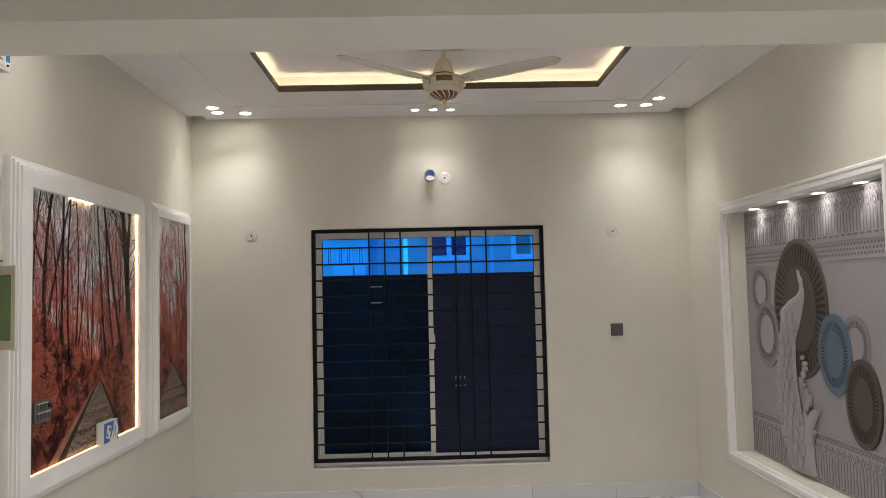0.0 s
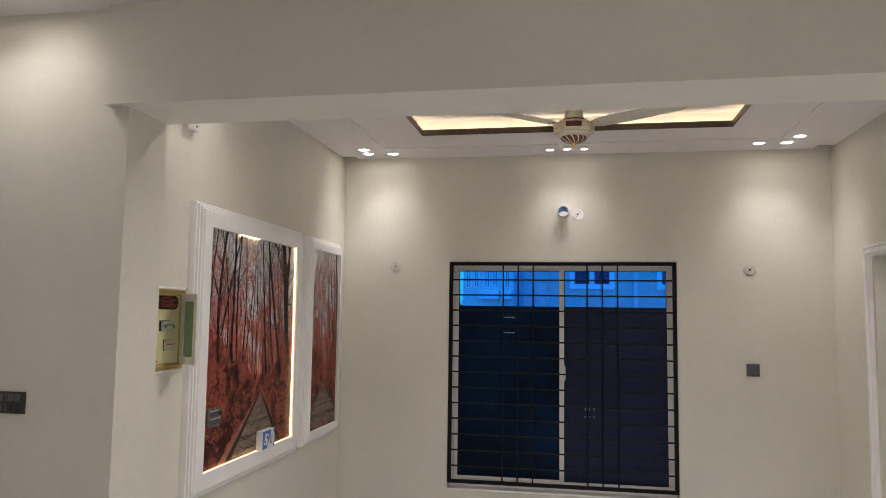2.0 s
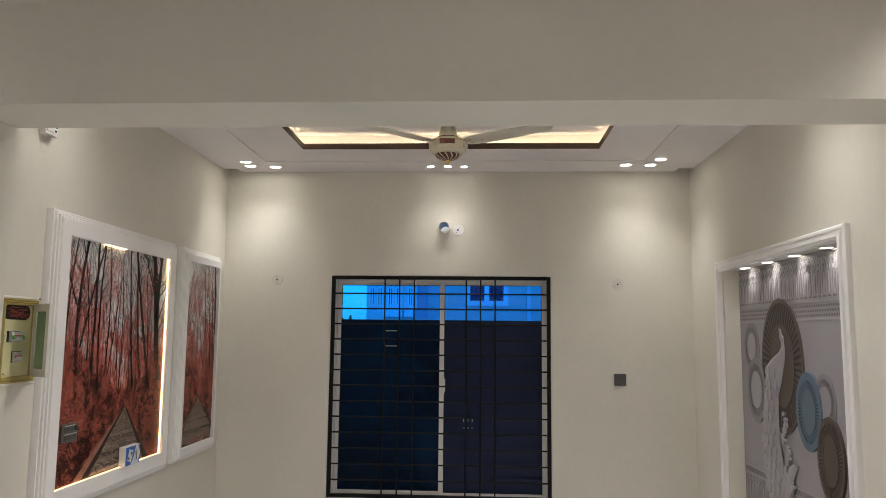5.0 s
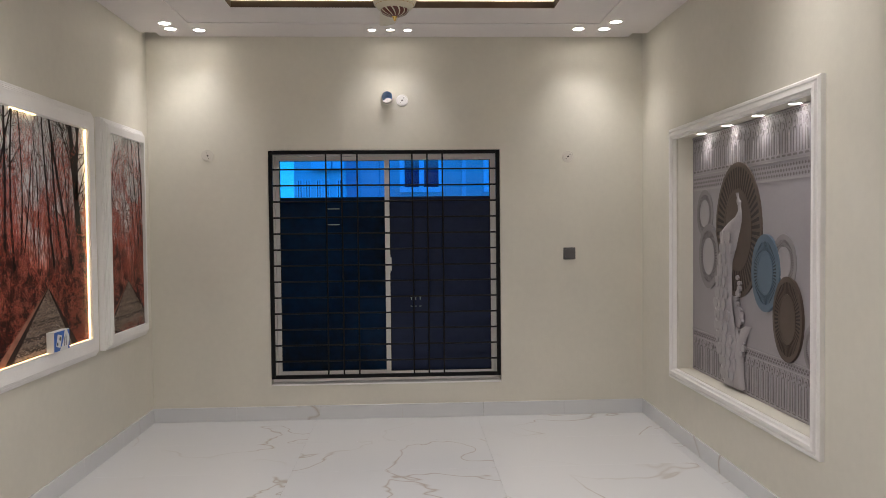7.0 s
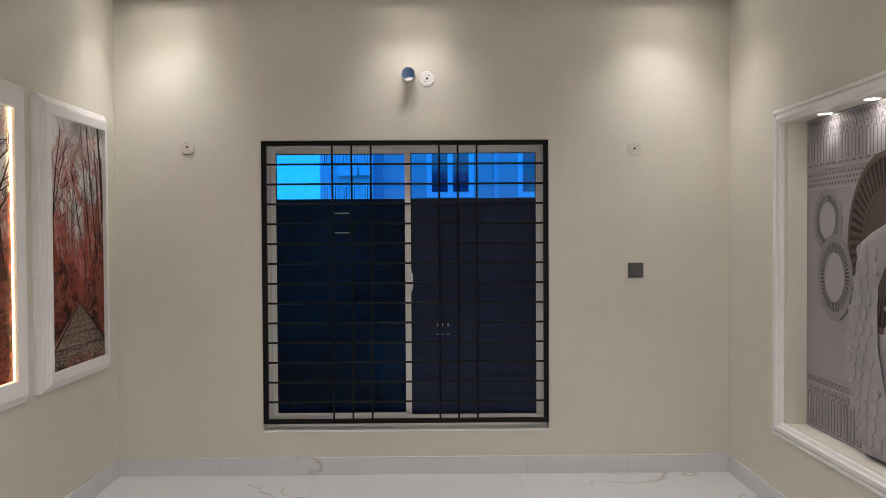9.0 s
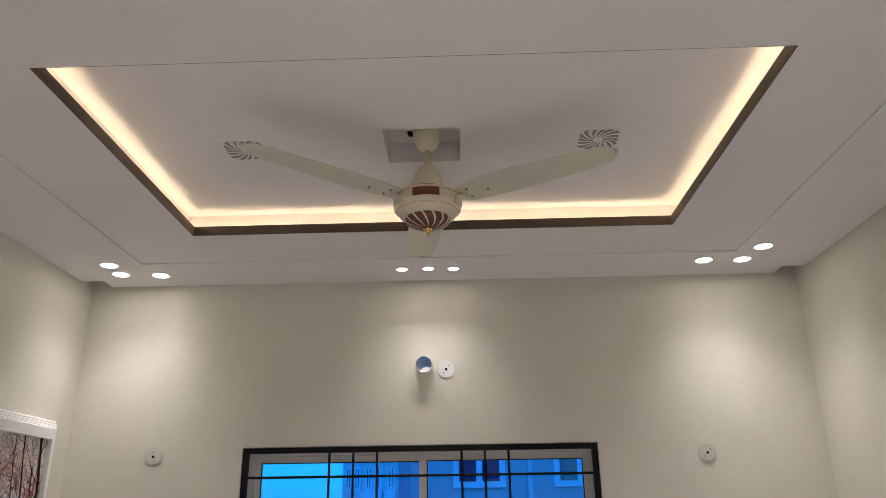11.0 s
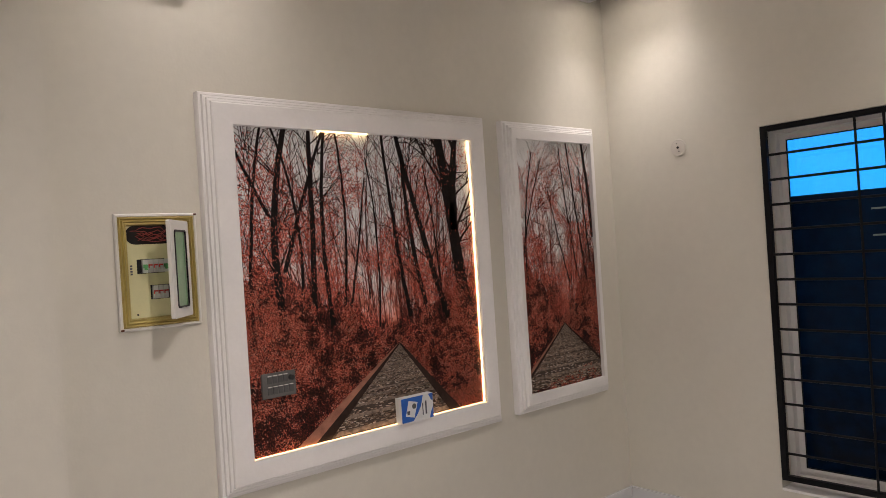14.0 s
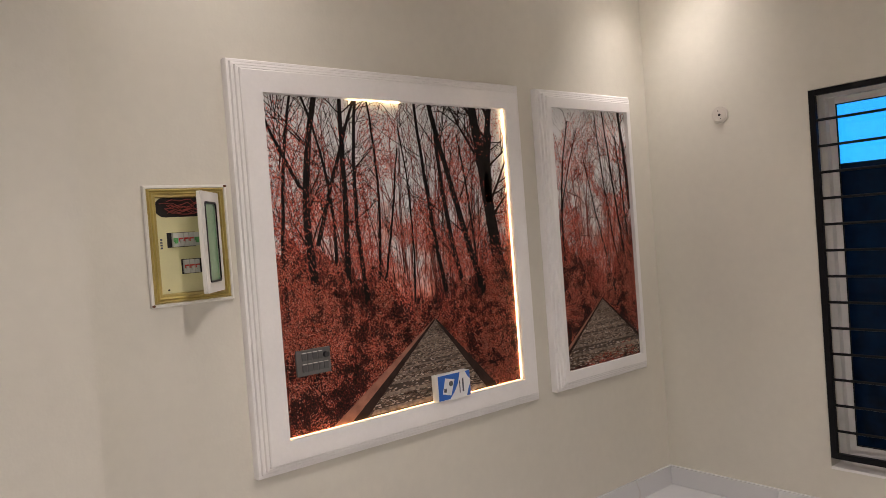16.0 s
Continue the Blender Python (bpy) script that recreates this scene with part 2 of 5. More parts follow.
def bm_disc(bm, cx, cy, rx, ry, z0, z1, seg=40):
    bm_poly(bm, [(cx + rx * math.cos(2 * math.pi * i / seg), cy + ry * math.sin(2 * math.pi * i / seg)) for i in range(seg)], z0, z1)


def bm_ring(bm, outer, inner, z0, z1):
    """A plate between two outlines of as many points."""
    n = len(outer)
    rows = [[bm.verts.new((x, y, z)) for x, y in pts] for pts, z in ((outer, z0), (outer, z1), (inner, z1), (inner, z0))]
    for a, b in zip(rows, rows[1:] + rows[:1]):
        for i in range(n):
            j = (i + 1) % n
            bm.faces.new((a[i], a[j], b[j], b[i]))


def bm_frame(bm, x0, x1, y0, y1, profile, sides=(0, 1, 2, 3)):
    """A mitred frame, or some of its sides: profile is (inset, height) from the outer edge inwards."""
    rings = [[bm.verts.new(p) for p in ((x0 + i, y0 + i, h), (x1 - i, y0 + i, h), (x1 - i, y1 - i, h), (x0 + i, y1 - i, h))] for i, h in profile]
    for a, b in zip(rings, rings[1:]):
        for i in sides:
            j = (i + 1) % 4
            bm.faces.new((a[i], a[j], b[j], b[i]))
    bmesh.ops.delete(bm, geom=[v for v in bm.verts if not v.link_faces], context="VERTS")


def moulded(name, x0, x1, y0, y1, profile, material, parent):
    """The four mitred lengths of a moulding, each a part."""
    for k in range(4):
        bm = bmesh.new()
        bm_frame(bm, x0, x1, y0, y1, profile, (k,))
        part(name, bm, material, parent, smooth=True)


def bm_tube(bm, pts, r, seg=8):
    """A round bar along points."""
    pts = [Vector(p) for p in pts]
    rings = []
    for k, p in enumerate(pts):
        d = (pts[min(k + 1, len(pts) - 1)] - pts[max(k - 1, 0)]).normalized()
        side = d.cross(Vector((0, 0, 1)) if abs(d.z) < 0.9 else Vector((1, 0, 0))).normalized()
        up = side.cross(d)
        rings.append([bm.verts.new(p + r * (math.cos(2 * math.pi * i / seg) * side + math.sin(2 * math.pi * i / seg) * up)) for i in range(seg)])
    for a, b in zip(rings, rings[1:]):
        for i in range(seg):
            j = (i + 1) % seg
            bm.faces.new((a[i], a[j], b[j], b[i]))
    bm.faces.new(list(reversed(rings[0])))
    bm.faces.new(rings[-1])


# ---- the plan ----
XL, XR = -1.83, 1.84            # side walls of the room
YF = 0.0                        # window wall
YB, YH = -2.94, -3.205           # both faces of the wall with the wide opening
ZC, ZU, ZS = 2.835, 2.955, 3.2    # dropped ceiling, tray, slab
ZB = 2.36                       # underside of the beam
JL, JR = -1.66, 1.75            # jambs of the wide opening
ZH = 2.75                       # hall ceiling
WX0, WX1, WZ0, WZ1 = -0.962, 0.755, 0.255, 2.002   # window opening
NY0, NY1, NZ0, NZ1 = -2.372, -0.738, 0.475, 1.99     # niche opening
HX0, HX1, HY0 = -3.6, 2.9, -8.2  # hall

# ---- large structure ----
HXc, HZc = -0.077, 2.385   # pipe hole
# window wall, with the window and the pipe hole left open
bm = boxes((XL - 0.2, WX0, YF, 0.23, 0, ZS), (WX1, XR + 0.2, YF, 0.23, 0, ZS), (WX0, WX1, YF, 0.23, 0, WZ0), (WX0, HXc - 0.05, YF, 0.23, WZ1, ZS), (HXc + 0.05, WX1, YF, 0.23, WZ1, ZS), (HXc - 0.05, HXc + 0.05, YF, 0.23, WZ1, HZc - 0.05), (HXc - 0.05, HXc + 0.05, YF, 0.23, HZc + 0.05, ZS))
square = [(HXc + 0.05 * a, HZc + 0.05 * b) for a, b in ((1, 0), (1, 0.5), (1, 1), (0.5, 1), (0, 1), (-0.5, 1), (-1, 1), (-1, 0.5), (-1, 0), (-1, -0.5), (-1, -1), (-0.5, -1), (0, -1), (0.5, -1), (1, -1), (1, -0.5))]
circle = [(HXc + 0.044 * math.cos(k * math.pi / 8), HZc + 0.044 * math.sin(k * math.pi / 8)) for k in range(16)]
fill = bmesh.new()
bm_ring(fill, square, circle, 0, 0.23)
bmesh.ops.transform(fill, matrix=Matrix(((1, 0, 0, 0), (0, 0, 1, 0), (0, 1, 0, 0), (0, 0, 0, 1))), verts=fill.verts)
tmp = bpy.data.meshes.new("fill")
fill.to_mesh(tmp)
bm.from_mesh(tmp)
bpy.data.meshes.remove(tmp)
structure("wall_north", bm, wall_paint, "greige painted wall with the barred window", "wall")
# left wall
bm = boxes((XL - 0.2, XL, YB, YF, 0, ZS))
structure("wall_west", bm, wall_paint, "greige painted wall with two framed forest murals", "wall")
# right wall with the niche
ND = 0.10
bm = boxes((XR, XR + 0.35, YB, NY0, 0, ZS), (XR, XR + 0.35, NY1, YF, 0, ZS), (XR, XR + 0.35, NY0, NY1, 0, NZ0), (XR, XR + 0.35, NY0, NY1, NZ1, ZS), (XR + ND, XR + 0.35, NY0, NY1, NZ0, NZ1))
structure("wall_east", bm, wall_paint, "greige painted wall with a deep picture niche", "wall")
# wall with the wide opening
bm = boxes((HX0 - 0.2, JL, YH, YB, 0, ZS), (JR, HX1 + 0.2, YH, YB, 0, ZS))
structure("wall_south", bm, wall_paint, "greige painted wall beside the wide opening", "wall")
bm = boxes((JL - 0.08, JR + 0.08, YH - 0.045, YB + 0.002, ZB, ZS))
structure("beam", bm, wall_paint, "greige painted beam over the wide opening", "beam")
# hall walls
bm = boxes((HX0 - 0.2, HX0, HY0, YH, 0, ZS))
structure("wall_hall_west", bm, wall_paint, "greige painted hall wall", "wall")
bm = boxes((HX1, HX1 + 0.2, HY0, YH, 0, ZS))
structure("wall_hall_east", bm, wall_paint, "greige painted hall wall", "wall")
bm = boxes((HX0 - 0.2, HX1 + 0.2, HY0 - 0.2, HY0, 0, ZS))
structure("wall_hall_south", bm, wall_paint, "greige painted hall end wall", "wall")

# dropped ceiling: outer ring, inner ring 6 mm higher, tray
TX0, TX1, TY0, TY1 = -1.052, 1.035, -1.975, -0.69   # tray opening
GX, GY0, GY1 = 1.42, -2.36, -0.35              # shadow line
NB = 0.11                                        # notches in the two far corners
bm = bmesh.new()
for d in ((XL + NB, XR - NB, YF - NB, YF), (XL, XR, GY1, YF - NB), (XL, -GX, GY0, GY1), (GX, XR, GY0, GY1), (XL, XR, YB, GY0)):
    bm_box(bm, *d, ZC, ZC + 0.02)
for d in ((-GX, GX, TY1, GY1), (-GX, TX0, TY0, TY1), (TX1, GX, TY0, TY1), (-GX, GX, GY0, TY0)):
    bm_box(bm, *d, ZC + 0.007, ZC + 0.027)
structure("ceiling", bm, ceiling_paint, "white dropped gypsum ceiling with a recessed tray", "ceiling")
CV = 0.046  # depth of the light cove behind the lip
tx0, tx1, ty0, ty1 = TX0 - CV - 0.02, TX1 + CV + 0.02, TY0 - CV - 0.02, TY1 + CV + 0.02
bm = boxes((tx0, -0.148, ty0, ty1, ZU, ZU + 0.02), (0.126, tx1, ty0, ty1, ZU, ZU + 0.02), (-0.148, 0.126, ty0, -1.38, ZU, ZU + 0.02), (-0.148, 0.126, -1.125, ty1, ZU, ZU + 0.02))
for d in ((TX0 - CV - 0.02, TX0 - CV, TY0 - CV, TY1 + CV), (TX1 + CV, TX1 + CV + 0.02, TY0 - CV, TY1 + CV), (TX0 - CV, TX1 + CV, TY0 - CV - 0.02, TY0 - CV), (TX0 - CV, TX1 + CV, TY1 + CV, TY1 + CV + 0.02)):
    bm_box(bm, *d, ZC + 0.03, ZU)
structure("ceiling_tray", bm, ceiling_paint, "white raised tray of the ceiling above the fan", "ceiling")
LP = 0.050
bm = bmesh.new()
for d in ((TX0, TX0 + 0.004, TY0, TY1), (TX1 - 0.004, TX1, TY0, TY1), (TX0 + 0.004, TX1 - 0.004, TY0, TY0 + 0.004), (TX0 + 0.004, TX1 - 0.004, TY1 - 0.004, TY1)):
    bm_box(bm, *d, ZC + 0.0085, ZC + LP)
structure("trim_tray", bm, brown_trim, "dark brown lip round the lit ceiling tray", "trim")
bm = boxes((XL - 0.2, XR + 0.35, YB, 0.23, ZS, ZS + 0.15))
structure("ceiling_slab", bm, ceiling_paint, "plain slab above the dropped ceiling", "ceiling")
bm = boxes((HX0, -2.46, HY0, YH - 0.16, ZH, ZH + 0.02), (-2.46, HX1, HY0, YH, ZH, ZH + 0.02), (HX0 - 0.2, HX1 + 0.2, HY0 - 0.2, YB, ZS, ZS + 0.15))
structure("ceiling_hall", bm, ceiling_paint, "white dropped gypsum ceiling of the hall", "ceiling")
# floor slab under the tiles
bm = boxes((HX0 - 0.2, HX1 + 0.2, HY0 - 0.2, 0.23, -0.2, -0.002))
floor = structure("floor", bm, grout, "white marble tile floor with brown veins", "floor")

# LED strips in the tray cove
for d in ((TX0 - 0.008, TX0 - 0.002, TY0, TY1), (TX1 + 0.002, TX1 + 0.008, TY0, TY1), (TX0, TX1, TY1 + 0.002, TY1 + 0.008), (TX0, TX1, TY0 - 0.008, TY0 - 0.002)):
    tagged(part("led_strip", boxes((*d, ZC + 0.028, ZC + 0.034)), led_cove), "warm white LED strip lying in the ceiling cove", "light strip", "cove light strips")

# ---- downlights ----
def downlight(x, y, z, r, watts, group, cone=150):
    ob = thing("downlight", (x, y, z), "round white recessed LED downlight, lit", "downlight", group)
    bm = bmesh.new()
    bm_lathe(bm, [(r, 0.004), (r, -0.003), (r * 0.93, -0.006), (r * 0.80, -0.005), (r * 0.80, 0.004)], 28, caps=False)
    part("trim_ring", bm, white_trim, ob, smooth=True)
    bm = bmesh.new()
    bm_lathe(bm, [(0.0001, -0.003), (r * 0.8, -0.003), (r * 0.8, 0.003), (0.0001, 0.003)], 24)
    part("lens", bm, led_white, ob, "glowing white lens")
    lamp = bpy.data.lights.new("downlight_beam", "SPOT")
    lamp.energy, lamp.color, lamp.shadow_soft_size = watts, (1.0, 0.96, 0.93), 0.035
    lamp.spot_size, lamp.spot_blend = radians(cone), 1.0
    lo = new("downlight_beam", lamp)
    lo.location = (x, y, z - 0.012)
    return ob


SPOTS = [(-1.575, -0.36), (-1.58, -0.22), (-1.39, -0.19), (-0.175, -0.20), (-0.045, -0.205), (0.08, -0.195), (1.30, -0.24), (1.485, -0.24), (1.52, -0.42)]
for x, y in SPOTS:
    wide = abs(x) > 0.5
    downlight(x, y, ZC, 0.047 if wide else 0.032, (6.0 if x > 0 else 5.1) if wide else 3.3, "room ceiling downlights", 98)
for x, y in ((-1.575, -2.29), (-1.52, -2.55), (-1.30, -2.52), (1.50, -2.29), (1.46, -2.55), (1.25, -2.52)):
    downlight(x, y, ZC, 0.047, 6.0 if x > 0 else 2.6, "room ceiling downlights", 125)
for x in (-0.175, -0.045, 0.08):
    downlight(x, -2.47, ZC, 0.032, 20, "room ceiling downlights", 150)
HALL = [(-2.17, -3.62), (-2.159, -3.445), (-1.978, -3.40), (2.13, -3.62), (2.12, -3.445), (1.94, -3.40)]
# unseen lamps deep in the hall, added to fill the room with frontal light
HALL += [(x, y) for y in (-5.4, -6.5, -7.6) for x in (-2.0, -0.65, 0.65, 2.0)]
for x, y in HALL:
    downlight(x, y, ZH, 0.045, (1.8 if x < 0 else 9.5) if y > -4 else (9.5 if x < 0 else 14), "hall ceiling downlights")

# ---- window: aluminium slider, film on the lower glass, iron grille ----
FY = 0.10   # plane of the aluminium window
ZFILM = 1.66


def sash(x0, x1, z0, z1, y, film, win):
    ob = part("sash", bmesh.new(), white_alu, win)
    bm = bmesh.new()
    w = 0.036
    for d in ((x0, x0 + w, z0, z1), (x1 - w, x1, z0, z1), (x0 + w, x1 - w, z0, z0 + w), (x0 + w, x1 - w, z1 - w, z1)):
        bm_box(bm, d[0], d[1], y, y + 0.022, d[2], d[3], bevel=0.002)
    ob.data = mesh_of("sash", bm, white_alu)
    bead = bmesh.new()
    for d in ((x0 + w, x0 + w + 0.005, z0 + w, z1 - w), (x1 - w - 0.005, x1 - w, z0 + w, z1 - w), (x0 + w, x1 - w, z0 + w, z0 + w + 0.005), (x0 + w, x1 - w, z1 - w - 0.005, z1 - w)):
        bm_box(bead, d[0], d[1], y + 0.004, y + 0.010, d[2], d[3])
    part("gasket", bead, black_iron, ob, "black rubber gasket")
    glass = part("pane", boxes((x0 + w - 0.004, x1 - w + 0.004, y + 0.011, y + 0.015, z0 + w - 0.004, z1 - w + 0.004)), blue_glass, ob, "blue tinted glass pane")
    glass.visible_shadow = False
    part("film", boxes((x0 + w + 0.001, x1 - w - 0.001, y + 0.0083, y + 0.0105, z0 + w, ZFILM)), film, ob, "dark blue film covering the lower glass")
    return ob


def film_mark(x0, x1, z0, z1, y, holder):
    part("film_mark", boxes((x0, x1, y - 0.0006, y, z0, z1)), glint_paint, holder, "small pale glint of light painted on the film")


# pale bars on the film paint in glints of light in the glass
glint_paint = mat("glint_paint", (0.30, 0.40, 0.37), 0.4)
win = thing("window_1", (0, 0, 0), "white aluminium sliding window with dark blue glass", "window", kind="structure")
bm = bmesh.new()
for d in ((WX0, WX0 + 0.03, WZ0 + 0.012, WZ1), (WX1 - 0.03, WX1, WZ0 + 0.012, WZ1), (WX0 + 0.03, WX1 - 0.03, WZ0 + 0.012, WZ0 + 0.05), (WX0 + 0.03, WX1 - 0.03, WZ1 - 0.035, WZ1)):
    bm_box(bm, d[0], d[1], FY, FY + 0.085, d[2], d[3], bevel=0.003)
bm_box(bm, WX0 + 0.03, WX1 - 0.03, FY + 0.03, FY + 0.034, WZ0 + 0.05, WZ0 + 0.062)
part("window_frame", bm, white_alu, win)
part("window_sill", boxes((WX0 + 0.001, WX1 - 0.001, -0.004, FY + 0.09, WZ0 + 0.0005, WZ0 + 0.012), bevel=0.002), white_trim, win, "white marble sill ledge")
MX = -0.088
left_sash = sash(WX0 + 0.022, MX + 0.018, WZ0 + 0.045, WZ1 - 0.028, FY + 0.040, film_green, win)
right_sash = sash(MX - 0.022, WX1 - 0.026, WZ0 + 0.042, WZ1 - 0.028, FY + 0.006, film_violet, win)
for z in (1.452, 1.572):
    film_mark(-0.545, -0.455, z - 0.004, z + 0.004, FY + 0.0480, left_sash)
for x in (0.085, 0.118, 0.151):
    film_mark(x - 0.010, x + 0.010, 0.893, 0.899, FY + 0.0140, right_sash)
    film_mark(x - 0.003, x + 0.003, 0.872, 0.8925, FY + 0.0140, right_sash)
    film_mark(x - 0.008, x + 0.008, 0.822, 0.827, FY + 0.0140, right_sash)
bm = boxes((MX + 0.017, MX + 0.025, FY - 0.016, FY + 0.006, 1.10, 1.20), (MX + 0.010, MX + 0.017, FY - 0.004, FY + 0.006, 1.08, 1.22), bevel=0.002)
part("pull", bm, white_alu, right_sash, "small white pull handle")

grille = thing("window_grille", (0, 0, 0), "black painted iron security grille before the window", "grille")
GB, GT = 0.306, 1.999
bm = bmesh.new()
gx0, gx1 = WX0 + 0.003, WX1 - 0.003
for d in ((gx0, gx0 + 0.028, GB, GT), (gx1 - 0.028, gx1, GB, GT), (gx0 + 0.028, gx1 - 0.028, GB, GB + 0.026), (gx0 + 0.028, gx1 - 0.028, GT - 0.026, GT)):
    bm_box(bm, d[0], d[1], -0.006, 0.019, d[2], d[3], bevel=0.003)
part("grille_frame", bm, black_iron, grille)
for i in range(13):
    sag = 0.0015 * math.sin(i * 2.3)
    bm = bmesh.new()
    z = GT - 0.138 - 0.1188 * i
    bm_tube(bm, [(gx0 + 0.02, 0.006, z), (gx0 + 0.6, 0.006, z + sag), (gx1 - 0.6, 0.006, z - sag), (gx1 - 0.02, 0.006, z)], 0.0062, 8)
    part("grille_bar", bm, black_iron, grille, smooth=True)
for k in (0.4245, 0.540, 0.655, 1.062, 1.174, 1.287):
    bm = bmesh.new()
    bm_tube(bm, [(WX0 + k, -0.004, GB + 0.02), (WX0 + k + 0.002, -0.004, 1.1), (WX0 + k, -0.004, GT - 0.02)], 0.0058, 8)
    part("grille_upright", bm, black_iron, grille, smooth=True)

# ---- outside ----
ground_mat = mat("ground_mat", (0.16, 0.15, 0.13), 0.9, vary=0.3, scale=0.6, bump=0.3, bscale=20)
structure("ground", boxes((-300, 300, 0.24, 600, -0.5, -0.3)), ground_mat, "bare grey ground outside the house", "ground")
facade_paint = mat("facade_paint", (0.50, 0.50, 0.50), 0.8, vary=0.08, scale=0.8)
pale_paint = mat("pale_paint", (0.62, 0.64, 0.66), 0.8, vary=0.08, scale=0.3)
far_glass = mat("far_glass", (0.015, 0.03, 0.09), 0.08)
far_frame = mat("far_frame", (0.78, 0.80, 0.82), 0.5)


def far_window(x0, x1, z0, z1, y, house, bars=1):
    ob = part("window", boxes((x0, x1, y - 0.06, y + 0.02, z0, z1)), far_frame, house)
    w = 0.09 * (z1 - z0) / 1.2
    n = bars + 1
    for i in range(n):
        a = x0 + w + (x1 - x0 - w) * i / n
        b = x0 + (x1 - x0 - w) * (i + 1) / n
        part("pane", boxes((a, b, y - 0.075, y - 0.062, z0 + w, z1 - w)), far_glass, ob)


near_house = thing("neighbour_house", (0, 9, -0.3), "grey plastered neighbour house with white-framed windows", "house")
part("wall", boxes((-0.48, 9, 0, 6, 0, 7.6)), facade_paint, near_house)
part("roof", boxes((-0.7, 9.2, -0.2, 6.2, 7.6, 7.85)), far_frame, near_house)
part("downpipe", boxes((1.12, 1.20, -0.09, -0.01, 0, 7.6)), pale_paint, near_house)
for x0, x1 in ((-0.10, 0.76), (1.55, 2.41)):
    far_window(x0, x1, 2.42, 3.75, 0, near_house)
    far_window(x0, x1, 5.2, 6.5, 0, near_house)
tower = thing("apartment_block", (0, 36, -0.3), "pale painted apartment block with balconies, far off", "house")
part("wall", boxes((-6.3, -3.4, 0, 8, 0, 13)), pale_paint, tower)
part("roof", boxes((-6.5, -3.2, -0.2, 8.2, 13, 13.3)), far_frame, tower)
for k in range(5):
    z = 0.6 + 2.2 * k
    part("balcony", boxes((-5.3, -4.2, -0.55, 0, z, z + 0.5)), far_frame, tower)
    part("balcony", boxes((-4.1, -3.5, -0.55, 0, z, z + 0.5)), far_frame, tower)
    for x0 in (-6.15, -5.7, -5.1, -4.65, -3.95):
        far_window(x0, x0 + 0.34, z + 0.6, z + 1.7, 0, tower)
slab_house = thing("white_house", (0, 44, -0.3), "white plastered house wall, far off", "house")
part("wall", boxes((-3.6, -1.9, 0, 8, 0, 15)), pale_paint, slab_house)
part("roof", boxes((-3.8, -1.7, -0.2, 8.2, 15, 15.3)), far_frame, slab_house)
random.seed(5)
leaf_far = scatter("leaf_far", [(0.05, 0.09, 0.05), (0.09, 0.13, 0.07), (0.07, 0.11, 0.06)], 0.8)
bm = bmesh.new()
for i in range(1600):
    c = Vector((random.uniform(-26, -8), random.uniform(62, 70), random.uniform(-0.3, 2.5 + 0.7 * math.sin(i * 0.7))))
    r = random.uniform(0.10, 0.26)
    bmesh.ops.create_icosphere(bm, subdivisions=1, radius=r, matrix=Matrix.Translation(c) @ Matrix.Diagonal((0.7, 0.7, random.uniform(0.8, 1.7), 1)))
tagged(part("tree_line", bm, leaf_far), "dark green distant tree tops along the horizon", "trees", kind="stuff")

# pipe sleeve in the wall
sleeve = thing("pipe_sleeve", on_wall("N", HXc, 0, HZc), "white plastic pipe sleeve through the wall, open", "pipe")
bm = bmesh.new()
bm_lathe(bm, [(0.0425, -0.22), (0.0425, 0.055), (0.0405, 0.056), (0.0385, 0.055), (0.0385, -0.22), (0.0425, -0.22)], 32, caps=False)
part("sleeve", bm, white_plastic, sleeve, smooth=True)
# inner wall of the sleeve: blue sky light put into its colour
bm = bmesh.new()
bm_lathe(bm, [(0.0382, 0.050), (0.0382, -0.22)], 32, caps=False)
part("liner", bm, sleeve_sky_tint, sleeve, "inner wall coloured blue for the sky light in it", smooth=True)

